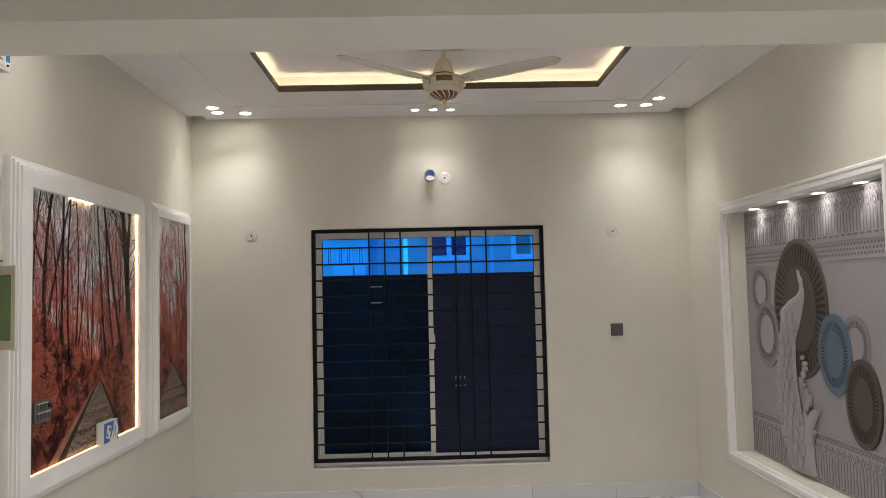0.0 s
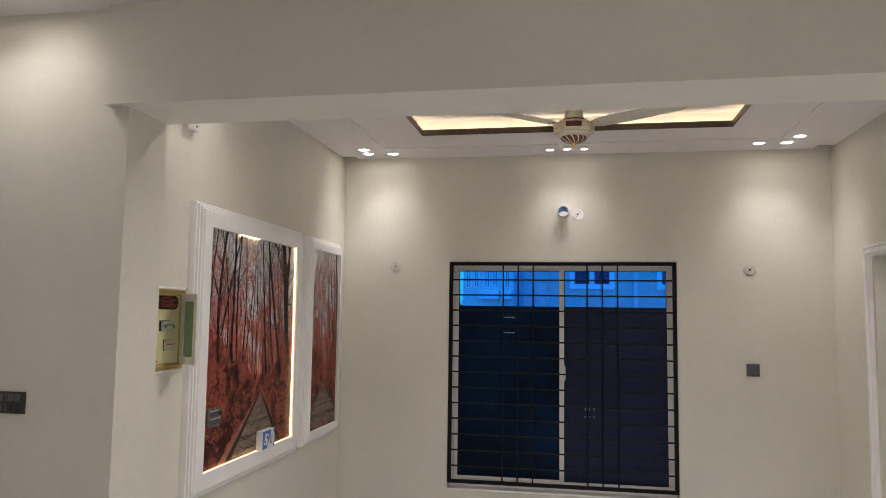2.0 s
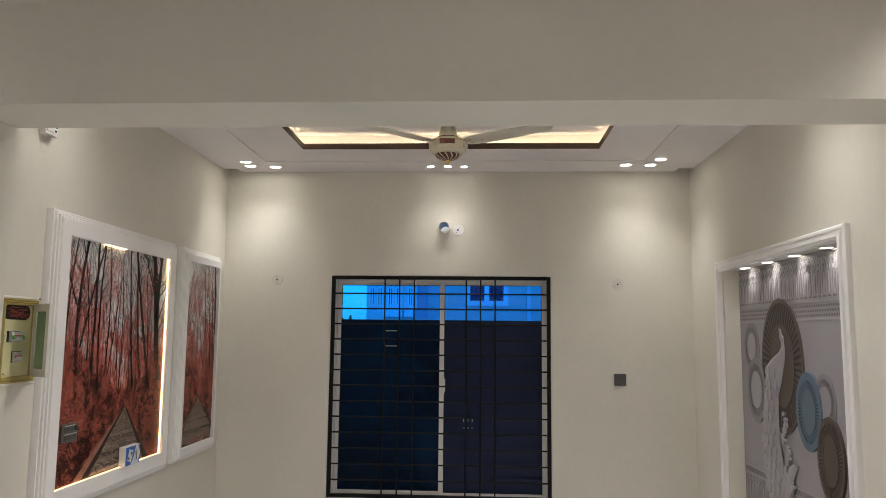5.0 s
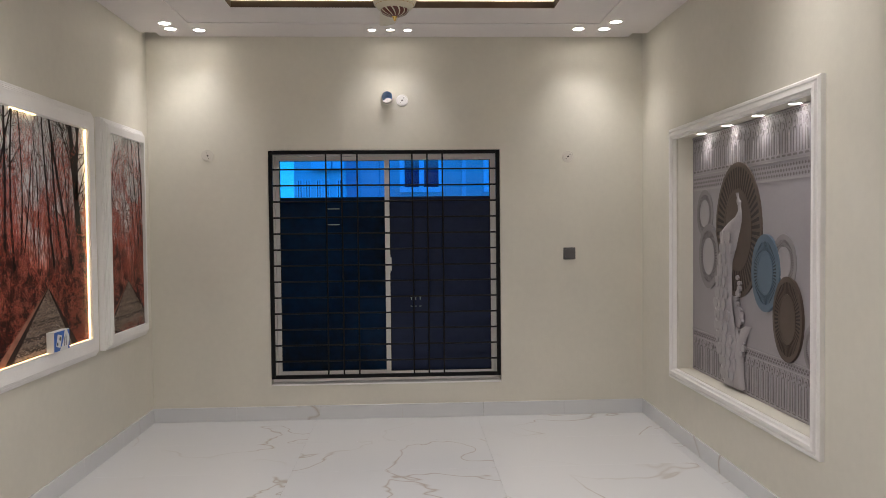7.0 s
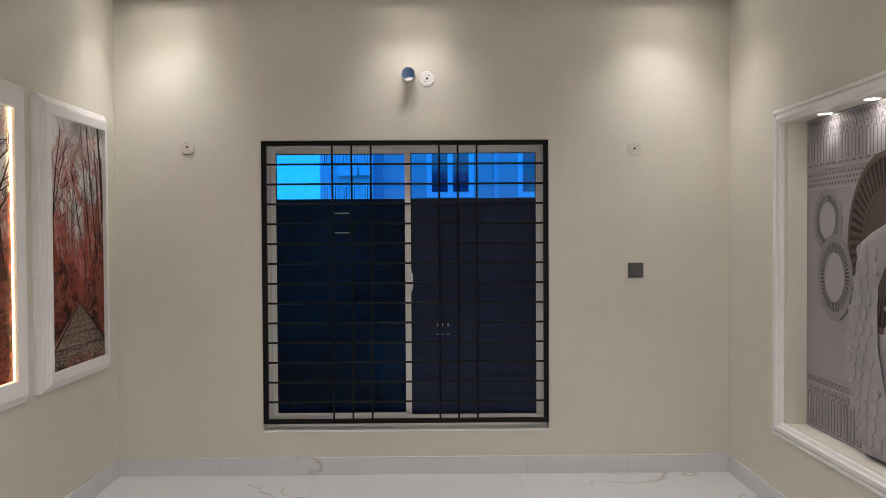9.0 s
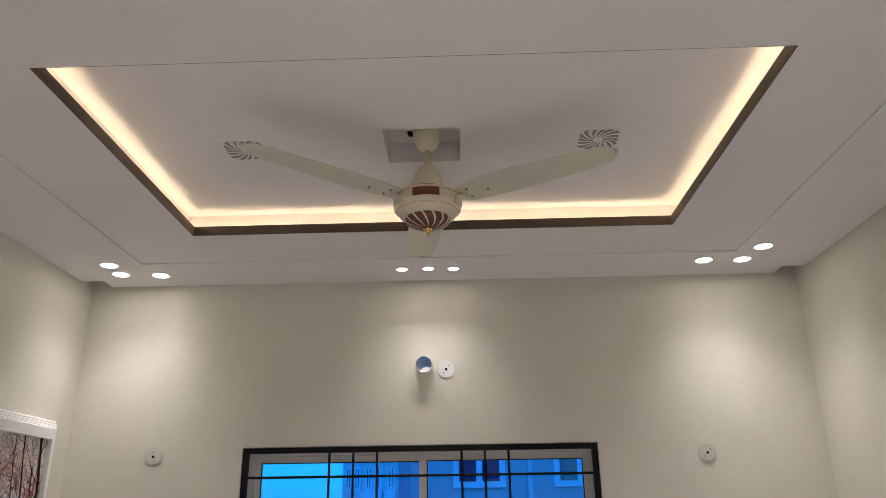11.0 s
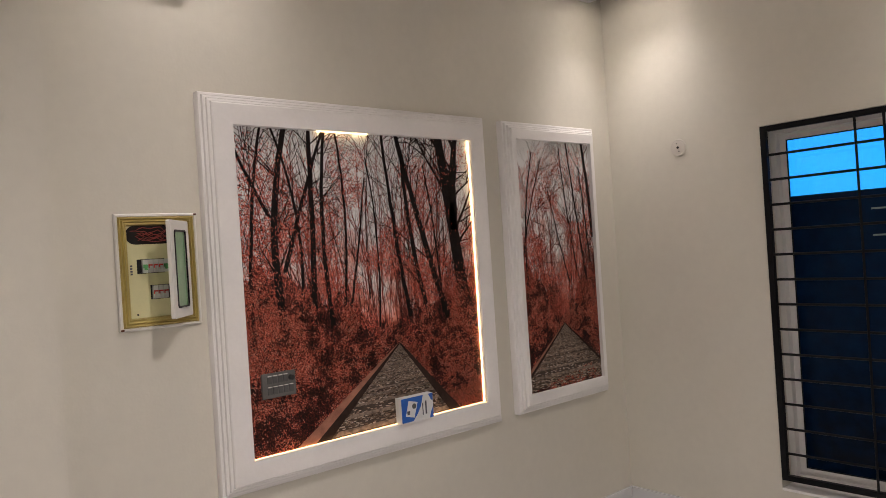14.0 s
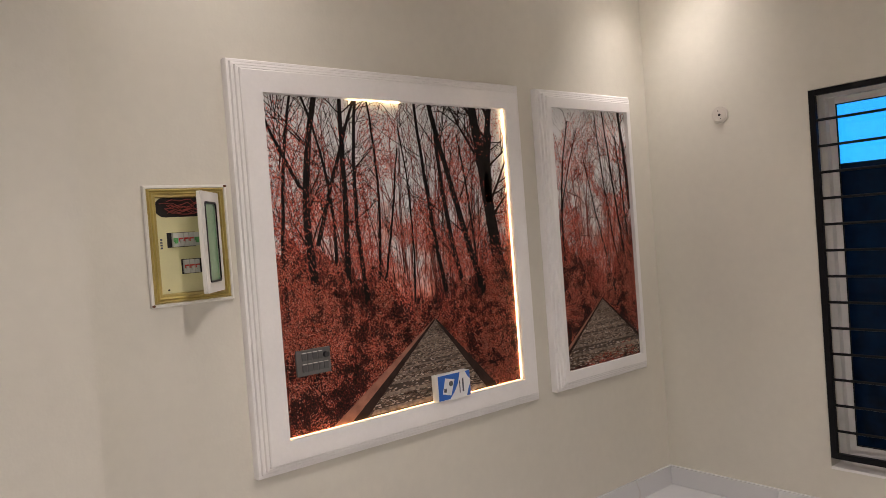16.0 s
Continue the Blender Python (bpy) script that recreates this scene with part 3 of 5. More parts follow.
# ---- forest murals in white frames ----


def wood_print(name, H):
    """The mural's paper: pale sky above, salmon haze of leaves below, blotched at two scales."""
    m = bpy.data.materials.new(name)
    m.use_nodes = True
    nt = m.node_tree
    b = nt.nodes["Principled BSDF"]
    b.inputs["Roughness"].default_value = 0.45
    b.inputs["Specular IOR Level"].default_value = 0.2
    tc = nt.nodes.new("ShaderNodeTexCoord")
    sep = nt.nodes.new("ShaderNodeSeparateXYZ")
    nt.links.new(tc.outputs["Object"], sep.inputs[0])
    n = nt.nodes.new("ShaderNodeTexNoise")
    n.inputs["Scale"].default_value = 9
    n.inputs["Detail"].default_value = 8
    n.inputs["Roughness"].default_value = 0.7
    nt.links.new(tc.outputs["Object"], n.inputs["Vector"])
    mul = nt.nodes.new("ShaderNodeMath")
    mul.operation = "MULTIPLY_ADD"
    mul.inputs[1].default_value = 1.5
    mul.inputs[2].default_value = -0.75
    nt.links.new(n.outputs["Fac"], mul.inputs[0])
    lift = nt.nodes.new("ShaderNodeMath")
    lift.operation = "MULTIPLY_ADD"
    lift.inputs[1].default_value = 1 / H
    nt.links.new(sep.outputs["Y"], lift.inputs[0])
    nt.links.new(mul.outputs[0], lift.inputs[2])
    ramp = nt.nodes.new("ShaderNodeValToRGB")
    els = ramp.color_ramp.elements
    els[0].position, els[0].color = 0.24, (0.38, 0.085, 0.055, 1)
    els[1].position, els[1].color = 0.66, (0.88, 0.875, 0.87, 1)
    els.new(0.34).color = (0.80, 0.28, 0.20, 1)
    els.new(0.48).color = (0.88, 0.58, 0.52, 1)
    nt.links.new(lift.outputs[0], ramp.inputs["Fac"])
    nt.links.new(ramp.outputs["Color"], b.inputs["Base Color"])
    return m


wood_paper = wood_print("wood_paper", 1.24)
trunk_ink = mat("trunk_ink", (0.014, 0.010, 0.010), 0.5, spec=0.12, vary=0.4, scale=30)
twig_ink = mat("twig_ink", (0.020, 0.011, 0.010), 0.5, spec=0.12, vary=0.4, scale=30)
shoot_ink = mat("shoot_ink", (0.26, 0.06, 0.045), 0.5, spec=0.12, vary=0.5, scale=30)
leaf_ink = scatter("leaf_ink", [(0.42, 0.05, 0.035), (0.80, 0.17, 0.11), (0.88, 0.29, 0.21), (0.13, 0.022, 0.017), (0.60, 0.09, 0.06), (0.86, 0.21, 0.13), (0.05, 0.014, 0.012)], 0.35)
bush_ink = scatter("bush_ink", [(0.30, 0.040, 0.028), (0.86, 0.19, 0.12), (0.03, 0.013, 0.012), (0.95, 0.40, 0.29), (0.84, 0.22, 0.13), (0.50, 0.080, 0.05), (0.012, 0.009, 0.009)], 0.35)
shade_ink = scatter("shade_ink", [(0.012, 0.010, 0.010), (0.07, 0.020, 0.017), (0.02, 0.012, 0.012), (0.20, 0.035, 0.025), (0.015, 0.010, 0.010)], 0.35)
bed_ink = scatter("bed_ink", [(0.21, 0.14, 0.10), (0.46, 0.34, 0.26), (0.31, 0.21, 0.15), (0.68, 0.57, 0.48), (0.09, 0.055, 0.04)], 0.35)
bed_base = mat("bed_base", (0.085, 0.062, 0.050), 0.5, spec=0.12, vary=0.3, scale=25)
wood_ink = mat("wood_ink", (0.05, 0.017, 0.015), 0.5, spec=0.12, vary=0.7, scale=18)
sleeper_ink = mat("sleeper_ink", (0.25, 0.19, 0.15), 0.5, spec=0.12, vary=0.7, scale=45)
rail_ink = mat("rail_ink", (0.035, 0.020, 0.016), 0.5, spec=0.12, vary=0.3, scale=30)
path_ink = mat("path_ink", (0.36, 0.16, 0.11), 0.5, spec=0.12, vary=0.3, scale=25)


def forest_print(W, H, vx, vy, trunks, seed, name, spread):
    """A printed mural: local x 0..W, y 0..H. vx, vy: where the track vanishes. Layers of ink lie 0.3 mm apart."""
    rnd = random.Random(seed)
    flat = {k: ([], []) for k in ("shoot", "twig", "leaf", "trunk", "bush", "shade", "bed")}

    def inside(p):
        return 0.002 <= p[0] <= W - 0.002 and 0.002 <= p[1] <= H - 0.002

    def face(key, pts, z):
        if not any(inside(p) for p in pts):
            return
        pts = [(max(0.002, min(W - 0.002, x)), max(0.002, min(H - 0.002, y))) for x, y in pts]
        vs, fs = flat[key]
        fs.append(tuple(range(len(vs), len(vs) + len(pts))))
        vs.extend((x, y, z) for x, y in pts)

    def stroke(key, pts, w0, w1, z):
        n = len(pts) - 1
        for i in range(n):
            (x0, y0), (x1, y1) = pts[i], pts[i + 1]
            d = math.hypot(x1 - x0, y1 - y0) or 1
            nx, ny = -(y1 - y0) / d, (x1 - x0) / d
            a, b = (w0 + (w1 - w0) * i / n) / 2, (w0 + (w1 - w0) * (i + 1) / n) / 2
            face(key, [(x0 - nx * a, y0 - ny * a), (x1 - nx * b, y1 - ny * b), (x1 + nx * b, y1 + ny * b), (x0 + nx * a, y0 + ny * a)], z)

    def wander(x, y, ang, length, n, bend):
        pts = [(x, y)]
        for _ in range(n):
            ang += rnd.uniform(-bend, bend)
            x += math.sin(ang) * length / n
            y += math.cos(ang) * length / n
            pts.append((x, y))
        return pts, ang

    def limb(key, x, y, ang, length, w, depth, z):
        pts, last = wander(x, y, ang, length, 6, 0.10)
        stroke(key, pts, w, w * 0.45, z)
        if depth:
            for k in range(rnd.randint(2, 4)):
                i = rnd.randint(1, 6)
                side = rnd.choice((-1, 1))
                limb(key, *pts[i], ang + side * rnd.uniform(0.35, 0.85), length * rnd.uniform(0.3, 0.6), w * 0.5, depth - 1, z)

    def leaf(key, x, y, s, z):
        a = rnd.gauss(math.pi / 2, 0.75)
        c, q = math.cos(a) * s, math.sin(a) * s
        k = rnd.uniform(0.3, 0.6)
        face(key, [(x - c, y - q), (x + q * k, y - c * k), (x + c, y + q), (x - q * k, y + c * k)], z)

    # pale shoots fanning up from the far end of the track
    for i in range(int(95 * W / 1.17)):
        x = vx + rnd.gauss(0, 0.30) * W
        lean = (x - vx) / W * 0.55 + rnd.uniform(-0.09, 0.09)
        limb("shoot" if i % 4 else "twig", x, vy + rnd.uniform(0.0, 0.18) * H, lean, H * rnd.uniform(0.3, 0.72), rnd.uniform(0.003, 0.0065), 3 if i % 4 == 0 else 2, 0.0009)
    # a thicket of fine upright stems behind the bushes, and dark boughs crowding in from both sides
    for i in range(int(230 * W / 1.17)):
        x = rnd.uniform(0, W)
        limb("shoot" if i % 2 else "twig", x, vy * rnd.uniform(0.8, 1.5), (x - vx) / W * 0.35 + rnd.gauss(0, 0.10), H * rnd.uniform(0.15, 0.42), rnd.uniform(0.0014, 0.0032), 1, 0.0012)
    for i in range(int(46 * W / 1.17)):
        left = i % 5 < 3
        x = W * (rnd.uniform(0, 0.34) if left else rnd.uniform(0.80, 1.0))
        limb("twig", x, H * rnd.uniform(0.45, 0.9), rnd.gauss(0.35 if left else -0.35, 0.7), H * rnd.uniform(0.12, 0.30), rnd.uniform(0.0022, 0.0046), 3, 0.0014)
    # foliage thins out upwards and away from the sides
    for i in range(int(90000 * W / 1.17)):
        x, v = rnd.uniform(0, W), rnd.betavariate(1.25, 1.75)
        y = vy * 0.75 + v * (H - vy * 0.75)
        clump = noise.noise((x * 5.5, y * 5.5, seed * 3.1)) + 0.55 * noise.noise((x * 14, y * 14, seed))
        if 1.9 * clump + 0.42 - 0.62 * v + 0.38 * min(1.2, abs(x - vx) / (0.5 * W)) > rnd.uniform(-0.25, 0.55):
            leaf("leaf", x, y, rnd.uniform(0.0018, 0.0050), rnd.choice((0.0006, 0.0006, 0.0006, 0.0006, 0.0015, 0.0015, 0.0015, 0.0022)))
    # dark undergrowth, then the red bushes before it
    for i in range(int(26000 * W / 1.17)):
        x = rnd.uniform(0, W)
        top = vy + H * (0.05 + 0.30 * min(1, abs(x - vx) / (0.5 * W)) + 0.07 * math.sin(x * 23 + seed))
        y = rnd.uniform(0.3, 1) ** 0.8 * top
        dark = 0.45 * math.exp(-((x / W - 0.30) / 0.11) ** 2) + 0.30 * math.exp(-((x / W - 0.80) / 0.10) ** 2)
        if noise.noise((x * 6, y * 6, 7 + seed)) + dark > rnd.uniform(-0.05, 0.45):
            leaf("shade", x, y, rnd.uniform(0.002, 0.0055), 0.0018)
    single = []
    for base, mid, tip, w in trunks:
        flat["trunk"] = ([], [])
        single.append(flat["trunk"])
        pts = [(base[0] * W, base[1] * H), (mid[0] * W, mid[1] * H), (tip[0] * W, tip[1] * H)]
        fine = [((1 - s) ** 2 * pts[0][0] + 2 * s * (1 - s) * (2 * pts[1][0] - (pts[0][0] + pts[2][0]) / 2) + s * s * pts[2][0], pts[0][1] + (pts[2][1] - pts[0][1]) * s) for s in [i / 14 for i in range(15)]]
        fine = [(x + rnd.uniform(-0.002, 0.002), min(y, H - 0.003)) for x, y in fine]
        n = len(fine) - 1
        vs, fs = flat["trunk"]
        for i, (x, y) in enumerate(fine):
            half = 1.2 * w * W * (1 - 0.38 * i / n) / 2
            for q in (-half, half):
                vs.append((max(0.002, min(W - 0.002, x + q)), y, 0.0021))
            if i:
                fs.append((2 * i - 2, 2 * i - 1, 2 * i + 1, 2 * i))
        ang = math.atan2(fine[-1][0] - fine[0][0], fine[-1][1] - fine[0][1])
        for k in range(6):
            i = rnd.randint(4, 13)
            limb("twig", *fine[i], ang + rnd.choice((-1, 1)) * rnd.uniform(0.35, 0.9), H * rnd.uniform(0.10, 0.28), w * W * 0.24, 2, 0.0020)
    for i in range(int(110000 * W / 1.17)):
        x = rnd.uniform(0, W)
        top = vy + H * (0.02 + 0.20 * min(1, abs(x - vx) / (0.5 * W)) + 0.05 * math.sin(x * 31 + 2 * seed))
        y = rnd.uniform(0, 1) ** 0.9 * top
        mass = 0.75 * noise.noise((x * 6, y * 7, 2 * seed)) + 0.8 * noise.noise((x * 14, y * 14, seed)) + 0.7 * noise.noise((x * 38, y * 38, 5)) - 0.40 * math.exp(-((x / W - 0.30) / 0.10) ** 2) - 0.20 * math.exp(-((x / W - 0.78) / 0.07) ** 2)
        lit = mass > rnd.gauss(-0.06, 0.30)
        leaf("bush" if lit else "shade", x, y, rnd.uniform(0.0016, 0.0040), 0.0024 if lit else 0.0023)

    ob = part("print", boxes((0, W, 0, H, -0.003, 0)), wood_paper)
    ob.name = name
    # dark red ground of the wood, under all the leaves
    edge = [(0.002 + (W - 0.004) * k / 40, vy + H * (0.04 + 0.24 * min(1, abs((W * k / 40) - vx) / (0.5 * W)) + 0.03 * math.sin(k * 1.7 + seed) + 0.02 * math.sin(k * 4.1))) for k in range(41)]
    bm = bmesh.new()
    bm_poly(bm, [(0.002, 0.002), (W - 0.002, 0.002)] + list(reversed(edge)), 0.0003)
    part("wood_floor", bm, wood_ink, ob)
    # track: side path, bed, rails
    lx, rx = vx - spread[0] * W, vx + spread[1] * W

    def at(x, y):
        return max(0.002, min(W - 0.002, x)), max(0.002, y)

    def cut(px, y0=0.003):
        """Where the line from the vanishing point to (px, 0) leaves the print."""
        if px < 0.003:
            return (0.003, vy * (0.003 - px) / (vx - px))
        if px > W - 0.003:
            return (W - 0.003, vy * (px - W + 0.003) / (px - vx))
        return (px, y0)
    bm = bmesh.new()
    bm_poly(bm, [cut(lx - 0.07 * W), cut(lx), (vx - 0.004, vy), (vx - 0.010, vy)], 0.0027)
    part("footpath", bm, path_ink, ob, "brown path beside the printed rails")
    bm = bmesh.new()
    pts = [cut(lx), cut(rx), (vx + 0.008, vy), (vx - 0.006, vy)]
    if cut(lx)[1] > 0.01:
        pts.insert(1, (0.003, 0.003))
    if cut(rx)[1] > 0.01:
        pts.insert(-2, (W - 0.003, 0.003))
    bm_poly(bm, pts, 0.0030)
    part("track_bed", bm, bed_base, ob)
    for i in range(9000):
        s = 1 - rnd.random() ** 0.62
        y = vy * (1 - s) * 0.995
        f = 1 - y / vy
        x = vx + (lx - vx) * f + rnd.random() * (rx - lx) * f
        row = math.sin(13.0 / (f + 0.06))
        if row > rnd.uniform(-1.3, 0.9):
            k = 0.0010 + 0.0036 * f
            face("bed", [(x - k * 1.7, y - k * 0.4), (x + k * 1.7, y - k * 0.5), (x + k * 1.5, y + k * 0.5), (x - k * 1.6, y + k * 0.4)], 0.0033)
    for k in range(16):
        f = 1 / (1 + 0.22 * k)
        g = f - 0.055 * f ** 1.6
        y0, y1 = vy * (1 - f * 0.97), vy * (1 - g * 0.97)
        inner = [(vx + (lx - vx) * f * 0.80, y0), (vx + (rx - vx) * f * 0.80, y0), (vx + (rx - vx) * g * 0.80, y1), (vx + (lx - vx) * g * 0.80, y1)]
        if all(inside(p) for p in inner):
            bm = bmesh.new()
            bm_poly(bm, inner, 0.0034)
            part("sleeper", bm, sleeper_ink, ob)
    for px, w in ((lx, 0.055), (rx, -0.055)):
        bm = bmesh.new()
        a, b = cut(px), cut(px + w * W)
        bm_poly(bm, [a, b, (vx + 0.002 * (1 if w < 0 else -1), vy - 0.004), (vx + 0.006 * (1 if w < 0 else -1), vy)], 0.0036)
        part("rail", bm, rail_ink, ob, "dark printed rail")

    def sheet(name_of, data, ink_mat, label, kind=""):
        me = bpy.data.meshes.new(name_of)
        me.from_pydata(data[0], [], data[1])
        me.materials.append(ink_mat)
        o = new(name_of, me)
        o.parent = ob
        tagged(o, label, kind=kind)
    sheet("young_growth", flat["shoot"], shoot_ink, "red-brown young shoots", "stuff")
    sheet("brushwood", flat["twig"], twig_ink, "", "stuff")
    sheet("foliage", flat["leaf"], leaf_ink, "red autumn foliage", "stuff")
    sheet("undergrowth", flat["shade"], shade_ink, "", "stuff")
    sheet("shrubbery", flat["bush"], bush_ink, "red shrubbery", "stuff")
    sheet("ballast", flat["bed"], bed_ink, "", "stuff")
    for data in single:
        sheet("trunk", data, trunk_ink, "black tree trunk")
    return ob


def picture_frame(y0, y1, z0, z1, inset_y, inset_z, front, label):
    """A white stepped box frame on the left wall; local x along the wall."""
    ob = thing("mural_frame", on_wall("W", XL, y0, z0), label, "picture frame", "mural frames")
    W, H = y1 - y0, z1 - z0
    prof = [(0.0, 0.0), (0.0, front - 0.034), (0.003, front - 0.030), (0.010, front - 0.029), (0.0115, front - 0.0305), (0.014, front - 0.020), (0.022, front - 0.018), (0.0235, front - 0.0195), (0.026, front - 0.010), (0.034, front - 0.008), (0.0355, front - 0.0095), (0.038, front - 0.002), (0.042, front)]
    moulded("moulding", 0, W, 0, H, prof, white_trim, ob)
    bm = bmesh.new()
    o = 0.042
    bm_ring(bm, [(o, o), (W - o, o), (W - o, H - o), (o, H - o)], [(inset_y, inset_z), (W - inset_y, inset_z), (W - inset_y, H - inset_z), (inset_y, H - inset_z)], 0.0, front + 0.0005)
    part("flat_board", bm, white_trim, ob)
    return ob


P1Y0, P1Y1, P1Z0, P1Z1 = -2.423, -1.030, 0.682, 2.122
picture_frame(P1Y0, P1Y1, P1Z0, P1Z1, 0.115, 0.115, 0.064, "wide white stepped plaster frame round a lit forest mural")
P2Y0, P2Y1, P2Z0, P2Z1 = -0.908, -0.198, 0.686, 2.118
picture_frame(P2Y0, P2Y1, P2Z0, P2Z1, 0.066, 0.088, 0.064, "narrow white stepped plaster frame round a forest mural")
trunks1 = [((0.95, 0.30), (0.895, 0.68), (0.845, 1.0), 0.052), ((0.90, 0.66), (0.905, 0.84), (0.93, 1.0), 0.034), ((0.86, 0.30), (0.74, 0.66), (0.64, 1.0), 0.026), ((0.78, 0.27), (0.69, 0.60), (0.66, 0.95), 0.018),
           ((0.66, 0.36), (0.61, 0.70), (0.575, 1.0), 0.015), ((0.17, 0.28), (0.13, 0.62), (0.185, 1.0), 0.026), ((0.16, 0.55), (0.24, 0.76), (0.33, 1.0), 0.014), ((0.25, 0.30), (0.27, 0.65), (0.275, 1.0), 0.020),
           ((0.33, 0.36), (0.31, 0.70), (0.335, 1.0), 0.015), ((0.04, 0.35), (0.05, 0.65), (0.10, 1.0), 0.012), ((0.12, 0.72), (0.06, 0.86), (0.01, 0.93), 0.013), ((0.40, 0.40), (0.45, 0.6), (0.49, 0.85), 0.008), ((0.20, 0.34), (0.22, 0.68), (0.14, 1.0), 0.011), ((0.36, 0.30), (0.40, 0.66), (0.38, 1.0), 0.010), ((0.52, 0.34), (0.53, 0.62), (0.50, 0.92), 0.007), ((0.82, 0.36), (0.80, 0.62), (0.76, 0.90), 0.009)]
W1, H1 = 1.172, 1.216
print1 = forest_print(W1, H1, 0.60 * W1, 0.275 * H1, trunks1, 3, "forest_mural", (0.367, 0.275))
print1.matrix_world = on_wall("W", XL + 0.036, P1Y0 + 0.111, P1Z0 + 0.112) @ Matrix.Diagonal((1, 1, 0.22, 1))
tagged(print1, "glossy forest mural of red autumn trees and rails", "mural", "forest murals")
trunks2 = [((0.90, 0.34), (0.78, 0.66), (0.68, 1.0), 0.022), ((0.985, 0.60), (0.955, 0.82), (0.90, 1.0), 0.042), ((0.80, 0.34), (0.66, 0.62), (0.58, 0.98), 0.016), ((0.96, 0.36), (0.90, 0.62), (0.84, 0.90), 0.020), ((0.08, 0.42), (0.10, 0.65), (0.22, 0.95), 0.018), ((0.03, 0.5), (0.15, 0.7), (0.33, 0.92), 0.014), ((0.62, 0.42), (0.5, 0.60), (0.40, 0.80), 0.014)]
W2, H2 = 0.586, 1.264
print2 = forest_print(W2, H2, 0.52 * W2, 0.255 * H2, trunks2, 8, "forest_mural", (0.68, 0.72))
print2.matrix_world = on_wall("W", XL + 0.044, P2Y0 + 0.062, P2Z0 + 0.084) @ Matrix.Diagonal((1, 1, 0.22, 1))
tagged(print2, "narrow forest mural of red autumn trees and rails", "mural", "forest murals")
# light strips inside the wide frame
XP = XL + 0.042
yr = P1Y1 - 0.115
tagged(part("led_strip", boxes((XP, XP + 0.003, yr - 0.005, yr - 0.001, P1Z0 + 0.118, P1Z1 - 0.118)), led_warm), "warm LED strip along the inner side of the frame", "light strip", "mural light strips")
# short glowing bar added for the reflected glow at the top centre
tagged(part("led_strip", boxes((XP, XP + 0.005, P1Y0 + 0.47, P1Y0 + 0.71, P1Z1 - 0.1185, P1Z1 - 0.1155)), led_warm), "short glowing bar standing for the warm reflection under the frame's top", "light strip", "mural light strips")
tagged(part("led_strip", boxes((XP, XP + 0.004, P1Y0 + 0.12, P1Y1 - 0.13, P1Z0 + 0.1152, P1Z0 + 0.1172)), led_dim), "dim warm LED strip along the frame's bottom", "light strip", "mural light strips")

# ---- lit niche with the relief mural ----
XN = XR + ND
NW, NH = NY1 - NY0, NZ1 - NZ0
moulding = thing("niche_frame", on_wall("E", XR, NY1 + 0.105, NZ0 - 0.075), "white stepped moulding round the picture niche", "moulding")
moulded("moulding", 0, NW + 0.178, 0, NH + 0.142, [(0, 0), (0, 0.022), (0.008, 0.030), (0.018, 0.030), (0.022, 0.022), (0.030, 0.022), (0.034, 0.034), (0.052, 0.036), (0.058, 0.026), (0.070, 0.024), (0.071, 0.0)], white_trim, moulding)
niche_paper = mat("niche_paper", (0.32, 0.298, 0.315), 0.5, vary=0.05, scale=3)
relief_pale = mat("relief_pale", (0.37, 0.345, 0.36), 0.5, vary=0.06, scale=6)
figure_pale = mat("figure_pale", (0.33, 0.31, 0.325), 0.28, vary=0.12, scale=14, bump=0.2, bscale=40)
relief_dark = mat("relief_dark", (0.17, 0.15, 0.155), 0.55, vary=0.1, scale=8)
disc_brown = mat("disc_brown", (0.090, 0.064, 0.052), 0.45, vary=0.12, scale=8)
disc_brown_shade = mat("disc_brown_shade", (0.022, 0.016, 0.013), 0.5)
disc_blue = mat("disc_blue", (0.10, 0.148, 0.20), 0.45, vary=0.08, scale=8)
disc_blue_shade = mat("disc_blue_shade", (0.022, 0.035, 0.05), 0.5)
disc_grey = mat("disc_grey", (0.235, 0.22, 0.225), 0.5, vary=0.06, scale=8)
disc_grey_shade = mat("disc_grey_shade", (0.06, 0.055, 0.058), 0.5)
mural = part("relief_mural", boxes((0, NW - 0.002, 0, NH - 0.002, 0.0005, 0.003)), niche_paper)
mural.matrix_world = on_wall("E", XN, NY1 - 0.001, NZ0 + 0.001)
tagged(mural, "grey wall mural with ribbed discs and a pale figure", "mural")


def u(y):
    return NY1 - y


def v(z):
    return z - NZ0


